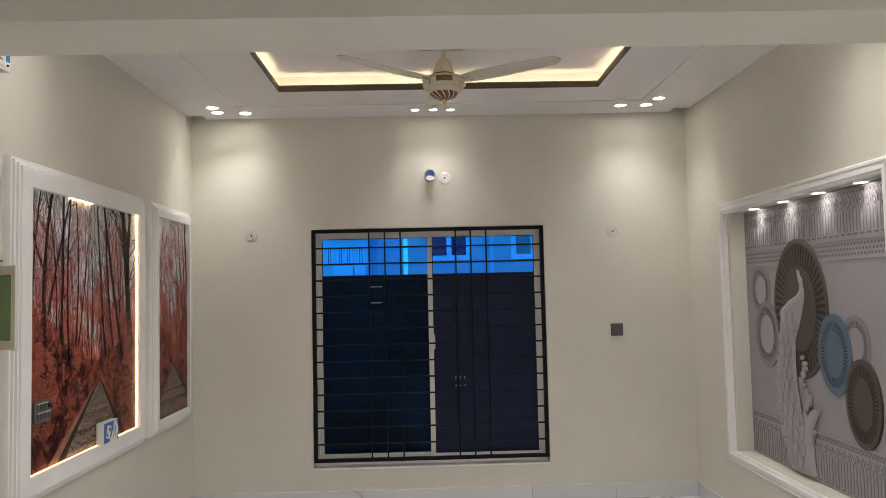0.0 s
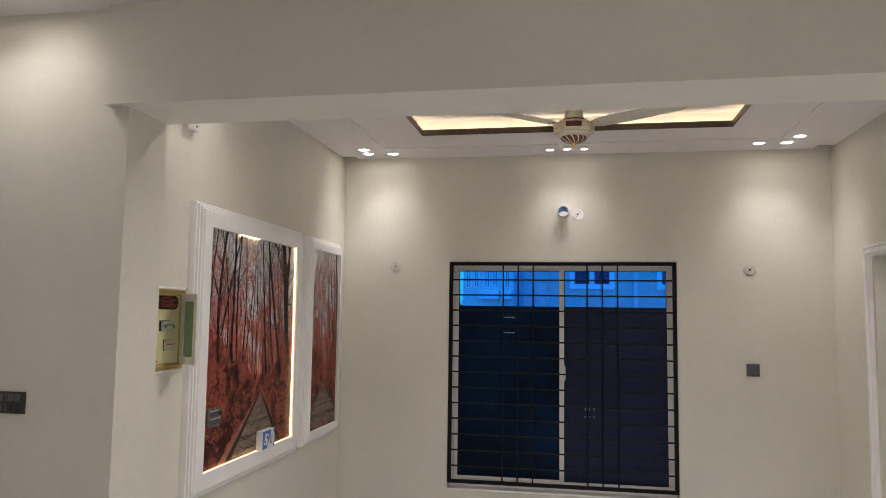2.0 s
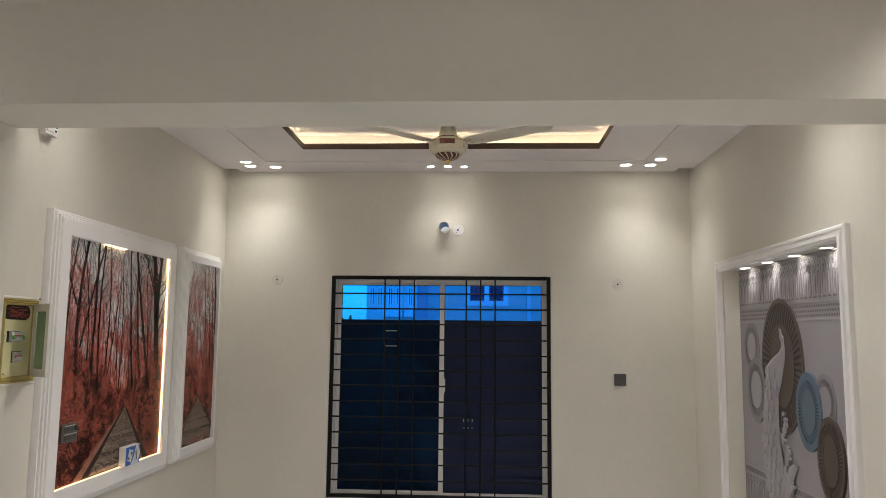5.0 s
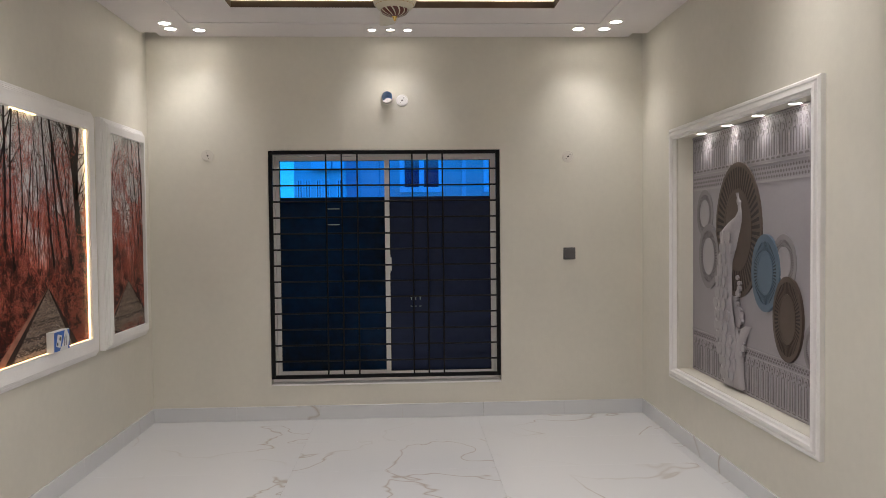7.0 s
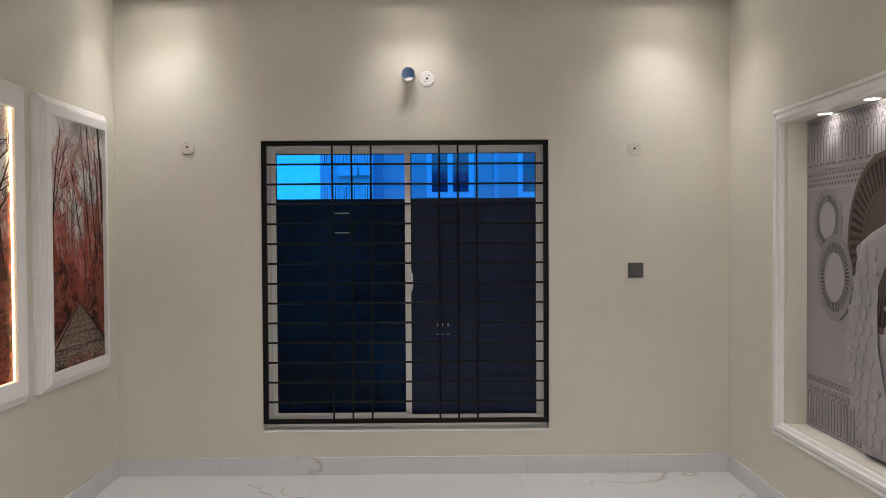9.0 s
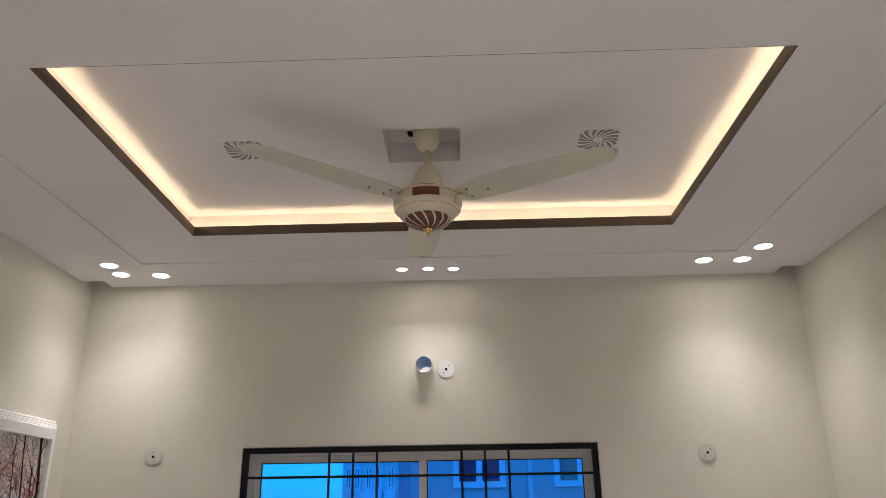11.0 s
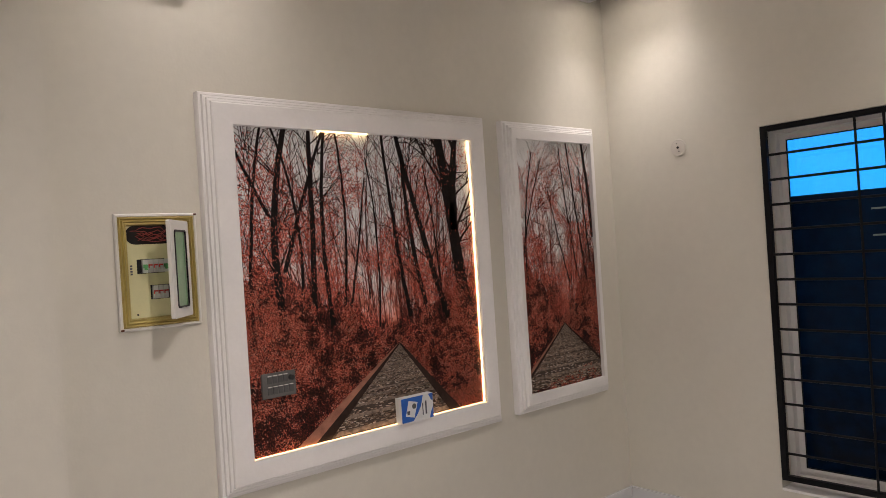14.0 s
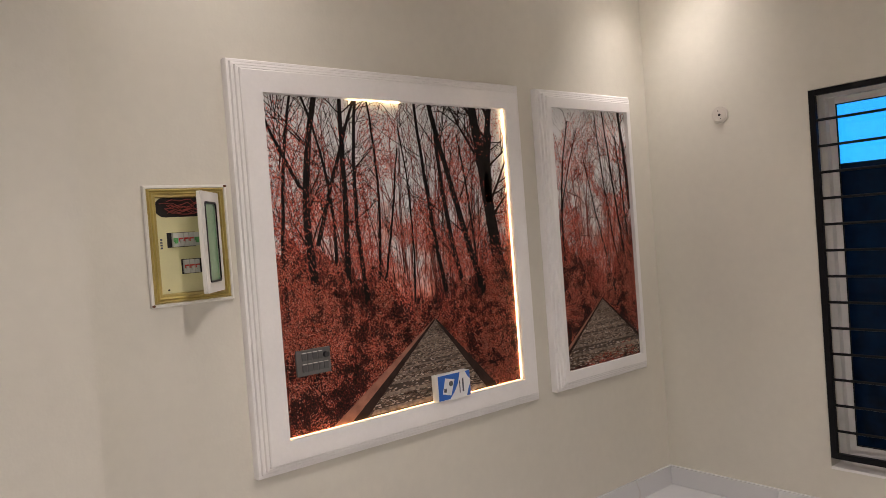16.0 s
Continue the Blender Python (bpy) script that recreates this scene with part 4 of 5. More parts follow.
def ribbed_disc(y, z, ru, rv, rim, dark, core, lift, f0=0.56, f1=0.80):
    cx, cy = u(y), v(z)
    seg = 52
    bm = bmesh.new()
    oval = lambda f: [(cx + f * ru * math.cos(2 * math.pi * i / seg), cy + f * rv * math.sin(2 * math.pi * i / seg)) for i in range(seg)]
    bm_poly(bm, oval(1.0), 0.002, lift)
    bm_ring(bm, oval(1.0), oval(f1 + 0.01), lift, lift + 0.003)
    disc = part("disc", bm, rim, mural)
    # sheet behind the ribs: shade in the slits painted as a darker disc colour
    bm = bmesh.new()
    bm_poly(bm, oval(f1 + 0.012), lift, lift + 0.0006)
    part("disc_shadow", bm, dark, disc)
    bm = bmesh.new()
    for i in range(seg):
        a, w = 2 * math.pi * i / seg, math.pi / seg * 0.46
        ring = []
        for f, s in ((f0, -1), (f1 + 0.015, -1), (f1 + 0.015, 1), (f0, 1)):
            ring.append((cx + f * ru * math.cos(a + s * w), cy + f * rv * math.sin(a + s * w)))
        bm_poly(bm, ring, lift + 0.0004, lift + 0.0022)
    part("ribs", bm, rim, disc)
    bm = bmesh.new()
    bm_poly(bm, oval(f0 + 0.01), lift, lift + 0.0026)
    bm_ring(bm, oval(f0 + 0.01), oval(f0 - 0.05), lift + 0.0026, lift + 0.004)
    part("centre", bm, core, disc)


ribbed_disc(-0.937, 1.49, 0.125, 0.150, disc_grey, disc_grey_shade, relief_pale, 0.004)
ribbed_disc(-1.404, 1.389, 0.289, 0.384, disc_brown, disc_brown_shade, disc_brown, 0.008, 0.60, 0.92)
ribbed_disc(-1.007, 1.225, 0.150, 0.200, disc_grey, disc_grey_shade, relief_pale, 0.0085)
ribbed_disc(-1.915, 1.225, 0.120, 0.145, disc_grey, disc_grey_shade, niche_paper, 0.004)
ribbed_disc(-1.737, 1.165, 0.150, 0.204, disc_blue, disc_blue_shade, disc_blue, 0.012)
ribbed_disc(-1.965, 0.950, 0.142, 0.212, disc_brown, disc_brown_shade, disc_brown, 0.013, 0.58, 0.86)
ribbed_disc(-2.19, 0.84, 0.085, 0.115, disc_grey, disc_grey_shade, niche_paper, 0.005)


def arcade(z0, z1, upper):
    """A printed band of lacy arches on slim columns, with rows of small beads."""
    n = 30
    step = (NW - 0.01) / n
    h = z1 - z0
    base = v(z0)
    bm, dark = bmesh.new(), bmesh.new()
    beads = (0.07, 0.14, 0.21, 0.93, 0.975) if upper else (0.87, 0.92, 0.97)
    for i in range(n):
        x = 0.005 + step * (i + 0.5)
        foot = base + h * (0.38 if upper else 0.08)
        top = base + h * (0.74 if upper else 0.66)
        # arch outline, oval inside it, bottle-shaped gaps on either side of the column
        for f, m, t in ((0.50, dark, 0.0042), (0.40, bm, 0.0058)):
            ridge = [(x + f * step * math.cos(a), top + (0.15 + 0.1 * (f - 0.4)) * h * math.sin(a)) for a in [math.pi * k / 10 for k in range(11)]]
            low = [(x + (f - 0.10) * step * math.cos(a), top + (0.115 + 0.1 * (f - 0.4)) * h * math.sin(a)) for a in [math.pi * k / 10 for k in range(11)]]
            bm_poly(m, ridge + list(reversed(low)), 0.003, t)
        bm_disc(dark, x, top + 0.02 * h, 0.17 * step, 0.060 * h, 0.003, 0.0042, 10)
        bm_disc(bm, x, top + 0.02 * h, 0.09 * step, 0.035 * h, 0.003, 0.0060, 8)
        for k in (-1, 1):
            g = x + k * 0.27 * step
            bm_poly(dark, [(g - 0.07 * step, foot), (g + 0.07 * step, foot), (g + 0.055 * step, top - 0.10 * h), (g + 0.02 * step, top - 0.02 * h), (g - 0.02 * step, top - 0.02 * h), (g - 0.055 * step, top - 0.10 * h)], 0.003, 0.0040)
        bm_poly(bm, [(x - 0.11 * step, foot), (x + 0.11 * step, foot), (x + 0.08 * step, top - 0.07 * h), (x - 0.08 * step, top - 0.07 * h)], 0.003, 0.0062)
        bm_poly(dark, [(x - 0.36 * step, foot - 0.05 * h), (x + 0.36 * step, foot - 0.05 * h), (x + 0.28 * step, foot - 0.02 * h), (x - 0.28 * step, foot - 0.02 * h)], 0.003, 0.0042)
        for j, q in enumerate(beads):
            for k in (-0.25, 0.25):
                bm_disc(dark, x + (k + 0.25 * (j % 2)) * step, base + h * q, 0.15 * step, 0.022 * h, 0.003, 0.0040, 8)
    band = part("arcade_band", bm, relief_pale, mural, "pale band of small arches")
    tagged(band, "pale band of small arches", kind="stuff")
    tagged(part("arch_shadow", dark, relief_dark, band), kind="stuff")
    bm = boxes((0.003, NW - 0.005, v(z0), v(z0) + 0.010, 0.003, 0.0066), (0.003, NW - 0.005, base + h * (0.275 if upper else 0.80), base + h * (0.29 if upper else 0.82), 0.003, 0.0064), (0.003, NW - 0.005, v(z1) - 0.010, v(z1) - 0.003, 0.003, 0.010))
    part("ledge", bm, relief_pale, band)


arcade(1.64, NZ1 - 0.004, True)
arcade(NZ0 + 0.004, 0.745, False)

# the pale standing figure, a plain flowing shape
fig = bmesh.new()
spine = [(-1.36, 0.50, 0.10), (-1.33, 0.62, 0.13), (-1.27, 0.78, 0.125), (-1.235, 0.95, 0.112), (-1.25, 1.10, 0.092), (-1.27, 1.207, 0.078), (-1.30, 1.29, 0.098), (-1.335, 1.385, 0.108), (-1.39, 1.43, 0.072), (-1.435, 1.462, 0.034), (-1.448, 1.495, 0.019), (-1.440, 1.525, 0.016), (-1.436, 1.548, 0.024), (-1.420, 1.572, 0.011), (-1.412, 1.60, 0.015)]
rings = []
for y, z, r in spine:
    rings.append([fig.verts.new((u(y) + r * math.cos(a), v(z), 0.012 + 0.55 * min(r, 0.06) * max(0.0, math.sin(a)))) for a in [math.pi * k / 10 for k in range(11)]])
for a, b in zip(rings, rings[1:]):
    for i in range(10):
        fig.faces.new((a[i], a[i + 1], b[i + 1], b[i]))
fig.faces.new(rings[-1])
figure = part("figure", fig, figure_pale, mural, "plain pale figure", smooth=True)
rnd = random.Random(9)
bm = bmesh.new()
for row in range(13):
    zz = 1.36 - 0.066 * row
    k = max(i for i in range(len(spine)) if spine[i][1] <= zz) if zz > 0.5 else 0
    (ya, za, ra), (yb, zb, rb) = spine[k], spine[min(k + 1, len(spine) - 1)]
    f = (zz - za) / max(0.001, zb - za)
    yc, rc = ya + (yb - ya) * f, ra + (rb - ra) * f
    n = 3 if row < 4 else 4
    for i in range(n):
        d = (i - (n - 1) / 2 + 0.5 * (row % 2) - 0.25) * 1.7 / n * rc
        lift = 0.010 + 0.033 * math.sqrt(max(0.0, 1 - (d / rc) ** 2))
        sx, sy = rc * rnd.uniform(0.15, 0.21), rnd.uniform(0.026, 0.038)
        bm_poly(bm, [(u(yc) + d + sx * math.cos(a), v(zz) + sy * math.sin(a) * (1.4 if math.sin(a) < 0 else 0.7)) for a in [2 * math.pi * q / 10 for q in range(10)]], lift - 0.012, lift + 0.005)
part("fold", bm, figure_pale, figure)
bm = bmesh.new()
rnd = random.Random(4)
for k in range(15):
    z = 1.12 - 0.030 * k
    y = -1.42 - 0.03 * math.sin(k * 1.1) - 0.004 * k
    bm_disc(bm, u(y), v(z), rnd.uniform(0.014, 0.028), rnd.uniform(0.012, 0.024), 0.010, 0.020 + 0.004 * (k % 3), 7)
part("flower_spray", bm, relief_pale, mural)
bm = bmesh.new()
sweep = [(-1.56, 0.86, 0.035), (-1.52, 0.84, 0.045), (-1.47, 0.78, 0.045), (-1.44, 0.68, 0.050), (-1.43, 0.58, 0.060), (-1.44, 0.50, 0.070)]
rings = [[bm.verts.new((u(y) + r * math.cos(a), v(z), 0.010 + 0.4 * r * max(0.0, math.sin(a)))) for a in [math.pi * k / 8 for k in range(9)]] for y, z, r in sweep]
for a, b in zip(rings, rings[1:]):
    for i in range(8):
        bm.faces.new((a[i], a[i + 1], b[i + 1], b[i]))
part("drapery", bm, relief_pale, mural, smooth=True)
for y in (-0.99, -1.36, -1.73, -2.10):
    downlight(XR + 0.052, y, NZ1, 0.036, 1.15, "niche downlights", 120)

# ---- ceiling fan ----
FX, FYC = 0.005, -1.255
fan = thing("ceiling_fan", (FX, FYC, ZU), "cream three-blade ceiling fan with brown striped bowl", "fan")
z = lambda h: h - 0.037 - ZU
bm = bmesh.new()
bm_lathe(bm, [(0.0545, z(3.085)), (0.0545, z(3.05)), (0.048, z(3.01)), (0.038, z(2.985)), (0.020, z(2.972)), (0.0145, z(2.97))], 28)
part("canopy", bm, cream_enamel, fan, smooth=True)
bm = bmesh.new()
bm_lathe(bm, [(0.0125, z(3.0)), (0.0125, z(2.88))], 16)
part("rod", bm, cream_enamel, fan, smooth=True)
bm = bmesh.new()
bm_lathe(bm, [(0.019, z(2.904)), (0.030, z(2.900)), (0.042, z(2.878)), (0.053, z(2.846)), (0.062, z(2.816)), (0.064, z(2.808)), (0.058, z(2.806))], 36)
part("bell_cover", bm, cream_enamel, fan, smooth=True)
bm = bmesh.new()
bm_lathe(bm, [(0.060, z(2.812)), (0.070, z(2.808)), (0.070, z(2.796)), (0.058, z(2.793))], 36)
part("collar_ring", bm, fan_brown, fan, "dark brown collar ring", smooth=True)
bm = bmesh.new()
bm_lathe(bm, [(0.050, z(2.798)), (0.098, z(2.793)), (0.115, z(2.784)), (0.121, z(2.768)), (0.121, z(2.744)), (0.117, z(2.730)), (0.104, z(2.720)), (0.098, z(2.709)), (0.080, z(2.700)), (0.050, z(2.698))], 48)
motor = part("motor_housing", bm, cream_enamel, fan, smooth=True)
bm = bmesh.new()
for h, r in ((2.774, 0.1208), (2.725, 0.1095)):
    bm_lathe(bm, [(r, z(h + 0.0012)), (r + 0.0013, z(h)), (r, z(h - 0.0012))], 48)
part("gold_lines", bm, gold, motor, smooth=True)
bm = bmesh.new()
ang0 = radians(270)
cols = [ang0 + (k - 3) * 0.13 for k in range(7)]
lo = [bm.verts.new((0.1225 * math.cos(a), 0.1225 * math.sin(a), z(2.742))) for a in cols]
hi = [bm.verts.new((0.1225 * math.cos(a), 0.1225 * math.sin(a), z(2.772))) for a in cols]
for i in range(6):
    bm.faces.new((lo[i], lo[i + 1], hi[i + 1], hi[i]))
part("plaque", bm, fan_brown, motor, "brown plaque")
bowl = [(0.080, 2.702), (0.079, 2.693), (0.070, 2.681), (0.051, 2.671), (0.028, 2.665), (0.012, 2.664)]
bm = bmesh.new()
bm_lathe(bm, [(r, z(h)) for r, h in bowl], 48)
part("bowl", bm, fan_brown, fan, "brown bowl", smooth=True)
for k in range(14):
    bm = bmesh.new()
    a0 = 2 * math.pi * k / 14
    rows = []
    for i, (r, h) in enumerate(bowl[:-1]):
        twist = 0.10 * i
        wd = 0.060 - 0.002 * i
        rows.append([bm.verts.new(((r + 0.0012) * math.cos(a0 + twist + q), (r + 0.0012) * math.sin(a0 + twist + q), z(h) - 0.0012)) for q in (-wd, 0, wd)])
    for a, b in zip(rows, rows[1:]):
        for i in range(2):
            bm.faces.new((a[i], a[i + 1], b[i + 1], b[i]))
    part("stripe", bm, cream_enamel, fan, smooth=True)
bm = bmesh.new()
bm_lathe(bm, [(0.013, z(2.668)), (0.016, z(2.662)), (0.011, z(2.656)), (0.009, z(2.650)), (0.005, z(2.640)), (0.0005, z(2.635))], 20)
part("finial", bm, gold, fan, "gold finial", smooth=True)
for deg in (95, 215, 335):
    turn = pose(0, 0, 0, 0, 0, deg)
    bm = bmesh.new()
    top, low = [], []
    n = 26
    for i in range(n + 1):
        s = i / n
        x = 0.122 + 0.566 * s
        lead = 0.055 + 0.020 * math.sin(min(1, s * 2.2) * math.pi / 2) - 0.022 * s
        trail = -0.050 - 0.036 * math.sin(min(1, s * 3.0) * math.pi / 2) + 0.040 * s
        if s > 0.91:
            k = math.sqrt(max(0.0, 1 - ((s - 0.91) / 0.09) ** 2))
            mid = (lead + trail) / 2
            lead, trail = mid + (lead - mid) * k, mid + (trail - mid) * k
        if s < 0.06:
            k = 0.75 + 0.25 * s / 0.06
            lead, trail = lead * k, trail * k
        row_t, row_l = [], []
        for q in range(5):
            y = trail + (lead - trail) * q / 4
            hgt = z(2.772) + 0.030 * s - y * 0.13 + 0.006 * (1 - (q / 2 - 1) ** 2)
            row_t.append(bm.verts.new((x, y, hgt)))
            row_l.append(bm.verts.new((x, y, hgt - 0.0035)))
        top.append(row_t)
        low.append(row_l)
    for i in range(n):
        for q in range(4):
            bm.faces.new((top[i][q], top[i + 1][q], top[i + 1][q + 1], top[i][q + 1]))
            bm.faces.new((low[i][q], low[i][q + 1], low[i + 1][q + 1], low[i + 1][q]))
        for q in (0, 4):
            bm.faces.new((top[i][q], top[i + 1][q], low[i + 1][q], low[i][q]))
    for i in (0, n):
        for q in range(4):
            bm.faces.new((top[i][q], top[i][q + 1], low[i][q + 1], low[i][q]))
    bmesh.ops.transform(bm, matrix=turn, verts=bm.verts)
    blade = part("blade", bm, blade_paint, fan, smooth=True)
    bm = bmesh.new()
    bm_box(bm, 0.10, 0.150, -0.018, 0.018, z(2.756), z(2.760), bevel=0.0015)
    bm_box(bm, 0.108, 0.124, -0.026, 0.026, z(2.730), z(2.760), bevel=0.002)
    bmesh.ops.transform(bm, matrix=turn, verts=bm.verts)
    part("blade_arm", bm, cream_enamel, blade)
    for sx, sy in ((0.165, 0.024), (0.165, -0.026), (0.235, 0.0)):
        bm = bmesh.new()
        bm_cyl(bm, 0.0045, 0.0045, 0.006, turn @ Matrix.Translation((sx, sy, z(2.767) - sy * 0.13)), 10)
        part("screw", bm, gold, blade)

# hatch above the fan, cut through the tray, and the two carved air roses
bm = bmesh.new()
hx0, hx1, hy0, hy1 = -0.148, 0.126, -1.38, -1.125
for d in ((hx0 - 0.012, hx0, hy0 - 0.012, hy1 + 0.012), (hx1, hx1 + 0.012, hy0 - 0.012, hy1 + 0.012), (hx0, hx1, hy0 - 0.012, hy0), (hx0, hx1, hy1, hy1 + 0.012)):
    bm_box(bm, *d, ZU + 0.0205, ZU + 0.085)
bm_box(bm, hx0 - 0.012, hx1 + 0.012, hy0 - 0.012, hy1 + 0.012, ZU + 0.085, ZU + 0.10)
structure("hatch_lining", bm, ceiling_paint, "plain lining of the open ceiling hatch", "ceiling")
hook = thing("fan_hook", (-0.07, -1.20, 3.03), "black iron hook with cable in the hatch", "hook")
bm = bmesh.new()
bm_tube(bm, [(0, 0, ZU + 0.086 - 3.03), (0, 0, 0.03), (0.01, -0.01, 0.0), (0.035, -0.02, -0.008), (0.05, -0.03, 0.01)], 0.011, 8)
part("hook", bm, black_iron, hook, smooth=True)


def air_rose(x, y):
    """A pierced square: curved slots round a middle, in a shallow plate."""
    ob = thing("ceiling_vent", (x, y, ZU), "white pierced plaster vent with swirling slots", "vent", "ceiling vents")
    part("plate", boxes((-0.075, 0.075, -0.075, 0.075, -0.003, 0.0)), ceiling_paint, ob)
    for k in range(16):
        a = 2 * math.pi * k / 16
        reach = min(0.070 / max(abs(math.cos(a + 0.5)), abs(math.sin(a + 0.5))), 0.085)
        bm = bmesh.new()
        inner, outer = [], []
        for i in range(6):
            s = i / 5
            r = 0.018 + (reach - 0.018) * s
            w = 0.05 + 0.10 * s * (1 - 0.3 * s)
            inner.append((r * math.cos(a + 0.5 * s - w), r * math.sin(a + 0.5 * s - w)))
            outer.append((r * math.cos(a + 0.5 * s + w), r * math.sin(a + 0.5 * s + w)))
        clip = lambda p: (max(-0.073, min(0.073, p[0])), max(-0.073, min(0.073, p[1])))
        bm_poly(bm, [clip(p) for p in inner + list(reversed(outer))], -0.0042, -0.0032)
        part("slot", bm, slot_dark, ob, "dark open slot")


slot_dark = mat("slot_dark", (0.30, 0.27, 0.26), 0.9)
air_rose(-0.665, -1.262)
air_rose(0.627, -1.275)


# ---- round ceiling-rose plates on the window wall ----
def rose_plate(x, zz, spin, paint):
    ob = thing("blank_plate", on_wall("N", x, 0, zz) @ pose(0, 0, 0, 0, 0, spin), "round white plastic blanking plate on the wall", "cover plate", "round cover plates")
    bm = bmesh.new()
    bm_lathe(bm, [(0.044, 0.0), (0.044, 0.0045), (0.041, 0.0065), (0.038, 0.005), (0.0355, 0.005), (0.034, 0.007), (0.004, 0.0075)], 36)
    part("cover", bm, paint, ob, smooth=True)
    bm = bmesh.new()
    bm_cyl(bm, 0.0068, 0.0068, 0.004, Matrix.Translation((0, 0, 0.0066)), 14)
    part("cable_hole", bm, black_hole, ob)
    for s in (-1, 1):
        bm = bmesh.new()
        bm_cyl(bm, 0.0032, 0.0032, 0.003, Matrix.Translation((s * 0.017, s * 0.013, 0.0066)), 10)
        part("screw", bm, grey_plate, ob)


rose_plate(-1.397, 1.966, 70, plate_paint)
rose_plate(1.270, 1.945, 10, plate_paint)
rose_plate(0.032, 2.366, 20, white_trim)


# ---- switches ----
def switch_plate(m, w, h, body, rockers, label, dark=dark_plate):
    ob = thing("switch_plate", m, label, "switch", "wall switches")
    part("plate", boxes((-w / 2, w / 2, -h / 2, h / 2, 0, 0.009), bevel=0.0025), body, ob)
    for x0, x1, y0, y1 in rockers:
        part("rocker", boxes((x0, x1, y0, y1, 0.0085, 0.0125), bevel=0.0015), dark, ob)
    return ob


switch_plate(on_wall("N", 1.277, 0, 1.217), 0.090, 0.090, grey_plate, [(-0.033, 0.033, -0.033, 0.033)], "square dark grey blank switch plate", grey_plate)
rk = [(-0.068 + 0.030 * i, -0.042 + 0.030 * i, y0, y0 + 0.026) for i in range(2) for y0 in (0.006, -0.032)]
rk += [(0.008 + 0.030 * i, 0.034 + 0.030 * i, 0.006, 0.032) for i in range(2)]
two = switch_plate(on_wall("N", -2.102, YH, 1.234), 0.155, 0.082, dark_plate, rk, "dark grey double switch and socket plate by the door", grey_plate)
part("divider", boxes((-0.004, 0.002, -0.036, 0.036, 0.008, 0.0105)), grey_plate, two)
for i in range(2):
    for j in range(2):
        bm = bmesh.new()
        bm_cyl(bm, 0.0042, 0.0042, 0.003, Matrix.Translation((0.021 + 0.028 * i, -0.012 - 0.016 * j, 0.0095)), 10)
        part("socket_hole", bm, black_hole, two)
steel_grey = mat("steel_grey", (0.16, 0.155, 0.15), 0.3, 0.4, vary=0.08, scale=20)
rk = [(-0.048 + 0.022 * i, -0.030 + 0.022 * i, y0, y0 + 0.026) for i in range(5) for y0 in (0.008, -0.032) if not (i == 4 and y0 > 0)]
mural_switch = switch_plate(on_wall("W", XL + 0.040, -2.185, 1.052), 0.138, 0.092, steel_grey, rk, "grey multi-switch plate mounted on the mural", grey_plate)
bm = bmesh.new()
bm_cyl(bm, 0.012, 0.010, 0.012, Matrix.Translation((0.050, 0.020, 0.014)), 20)
part("dial", bm, dark_plate, mural_switch, "dark fan dial")
for i in range(5):
    for y0 in (0.034, -0.006):
        if not (i == 4 and y0 > 0):
            part("marker", boxes((-0.046 + 0.022 * i, -0.032 + 0.022 * i, y0, y0 + 0.003, 0.009, 0.0135)), white_plastic, mural_switch)

# ---- distribution board ----
db = thing("distribution_board", on_wall("W", XL, -2.722, 1.307), "cream recessed breaker box with its door ajar", "breaker box")
DW, DH = 0.276, 0.389
bm = bmesh.new()
bm_frame(bm, 0, DW, 0, DH, [(0, 0), (0, 0.010), (0.003, 0.014), (0.009, 0.016), (0.011, 0.013)])
part("surround", bm, white_plastic, db)
bm = bmesh.new()
bm_frame(bm, 0.011, DW - 0.011, 0.011, DH - 0.011, [(0, 0.0), (0, 0.013), (0.005, 0.019), (0.010, 0.013), (0.015, 0.018), (0.020, 0.012), (0.026, 0.013), (0.030, 0.003)])
part("gold_moulding", bm, olive_gold, db, "ribbed olive-gold moulding")
part("back_plate", boxes((0.040, DW - 0.040, 0.040, DH - 0.040, 0.001, 0.004)), ivory_metal, db)
bm = bmesh.new()
cx0, cx1, cy, rr = 0.068, 0.19, 0.318, 0.032
pts = [(cx0 + rr * math.cos(a), cy + rr * math.sin(a)) for a in [math.pi / 2 + math.pi * k / 10 for k in range(11)]] + [(cx1 + rr * math.cos(a), cy + rr * math.sin(a)) for a in [-math.pi / 2 + math.pi * k / 10 for k in range(11)]]
bm_poly(bm, pts, 0.004, 0.0048)
part("cable_slot", bm, black_hole, db, "dark rounded cable opening")
rnd = random.Random(12)
for k in range(9):
    bm = bmesh.new()
    x, y = rnd.uniform(0.05, 0.10), rnd.uniform(0.298, 0.338)
    pts = [(x, y, 0.007)]
    for i in range(6):
        x += rnd.uniform(0.010, 0.026)
        y = max(0.294, min(0.342, y + rnd.uniform(-0.016, 0.016)))
        pts.append((x, y, 0.007 + rnd.uniform(0, 0.008)))
    bm_tube(bm, pts, 0.0013, 6)
    part("wire", bm, red_wire, db, "thin red wire", smooth=True)


def breaker(x, y, colour):
    ob = part("breaker", boxes((x, x + 0.0165, y - 0.022, y + 0.022, 0.004, 0.018), bevel=0.001), breaker_grey, db)
    part("band", boxes((x + 0.001, x + 0.0155, y - 0.006, y + 0.006, 0.0175, 0.0195)), colour, ob)
    part("toggle", boxes((x + 0.004, x + 0.0125, y - 0.012, y + 0.001, 0.0195, 0.026), bevel=0.001), breaker_grey if colour is red_switch else colour, ob)


part("rail_slot", boxes((0.068, 0.160, 0.188, 0.236, 0.004, 0.0046)), black_hole, db)
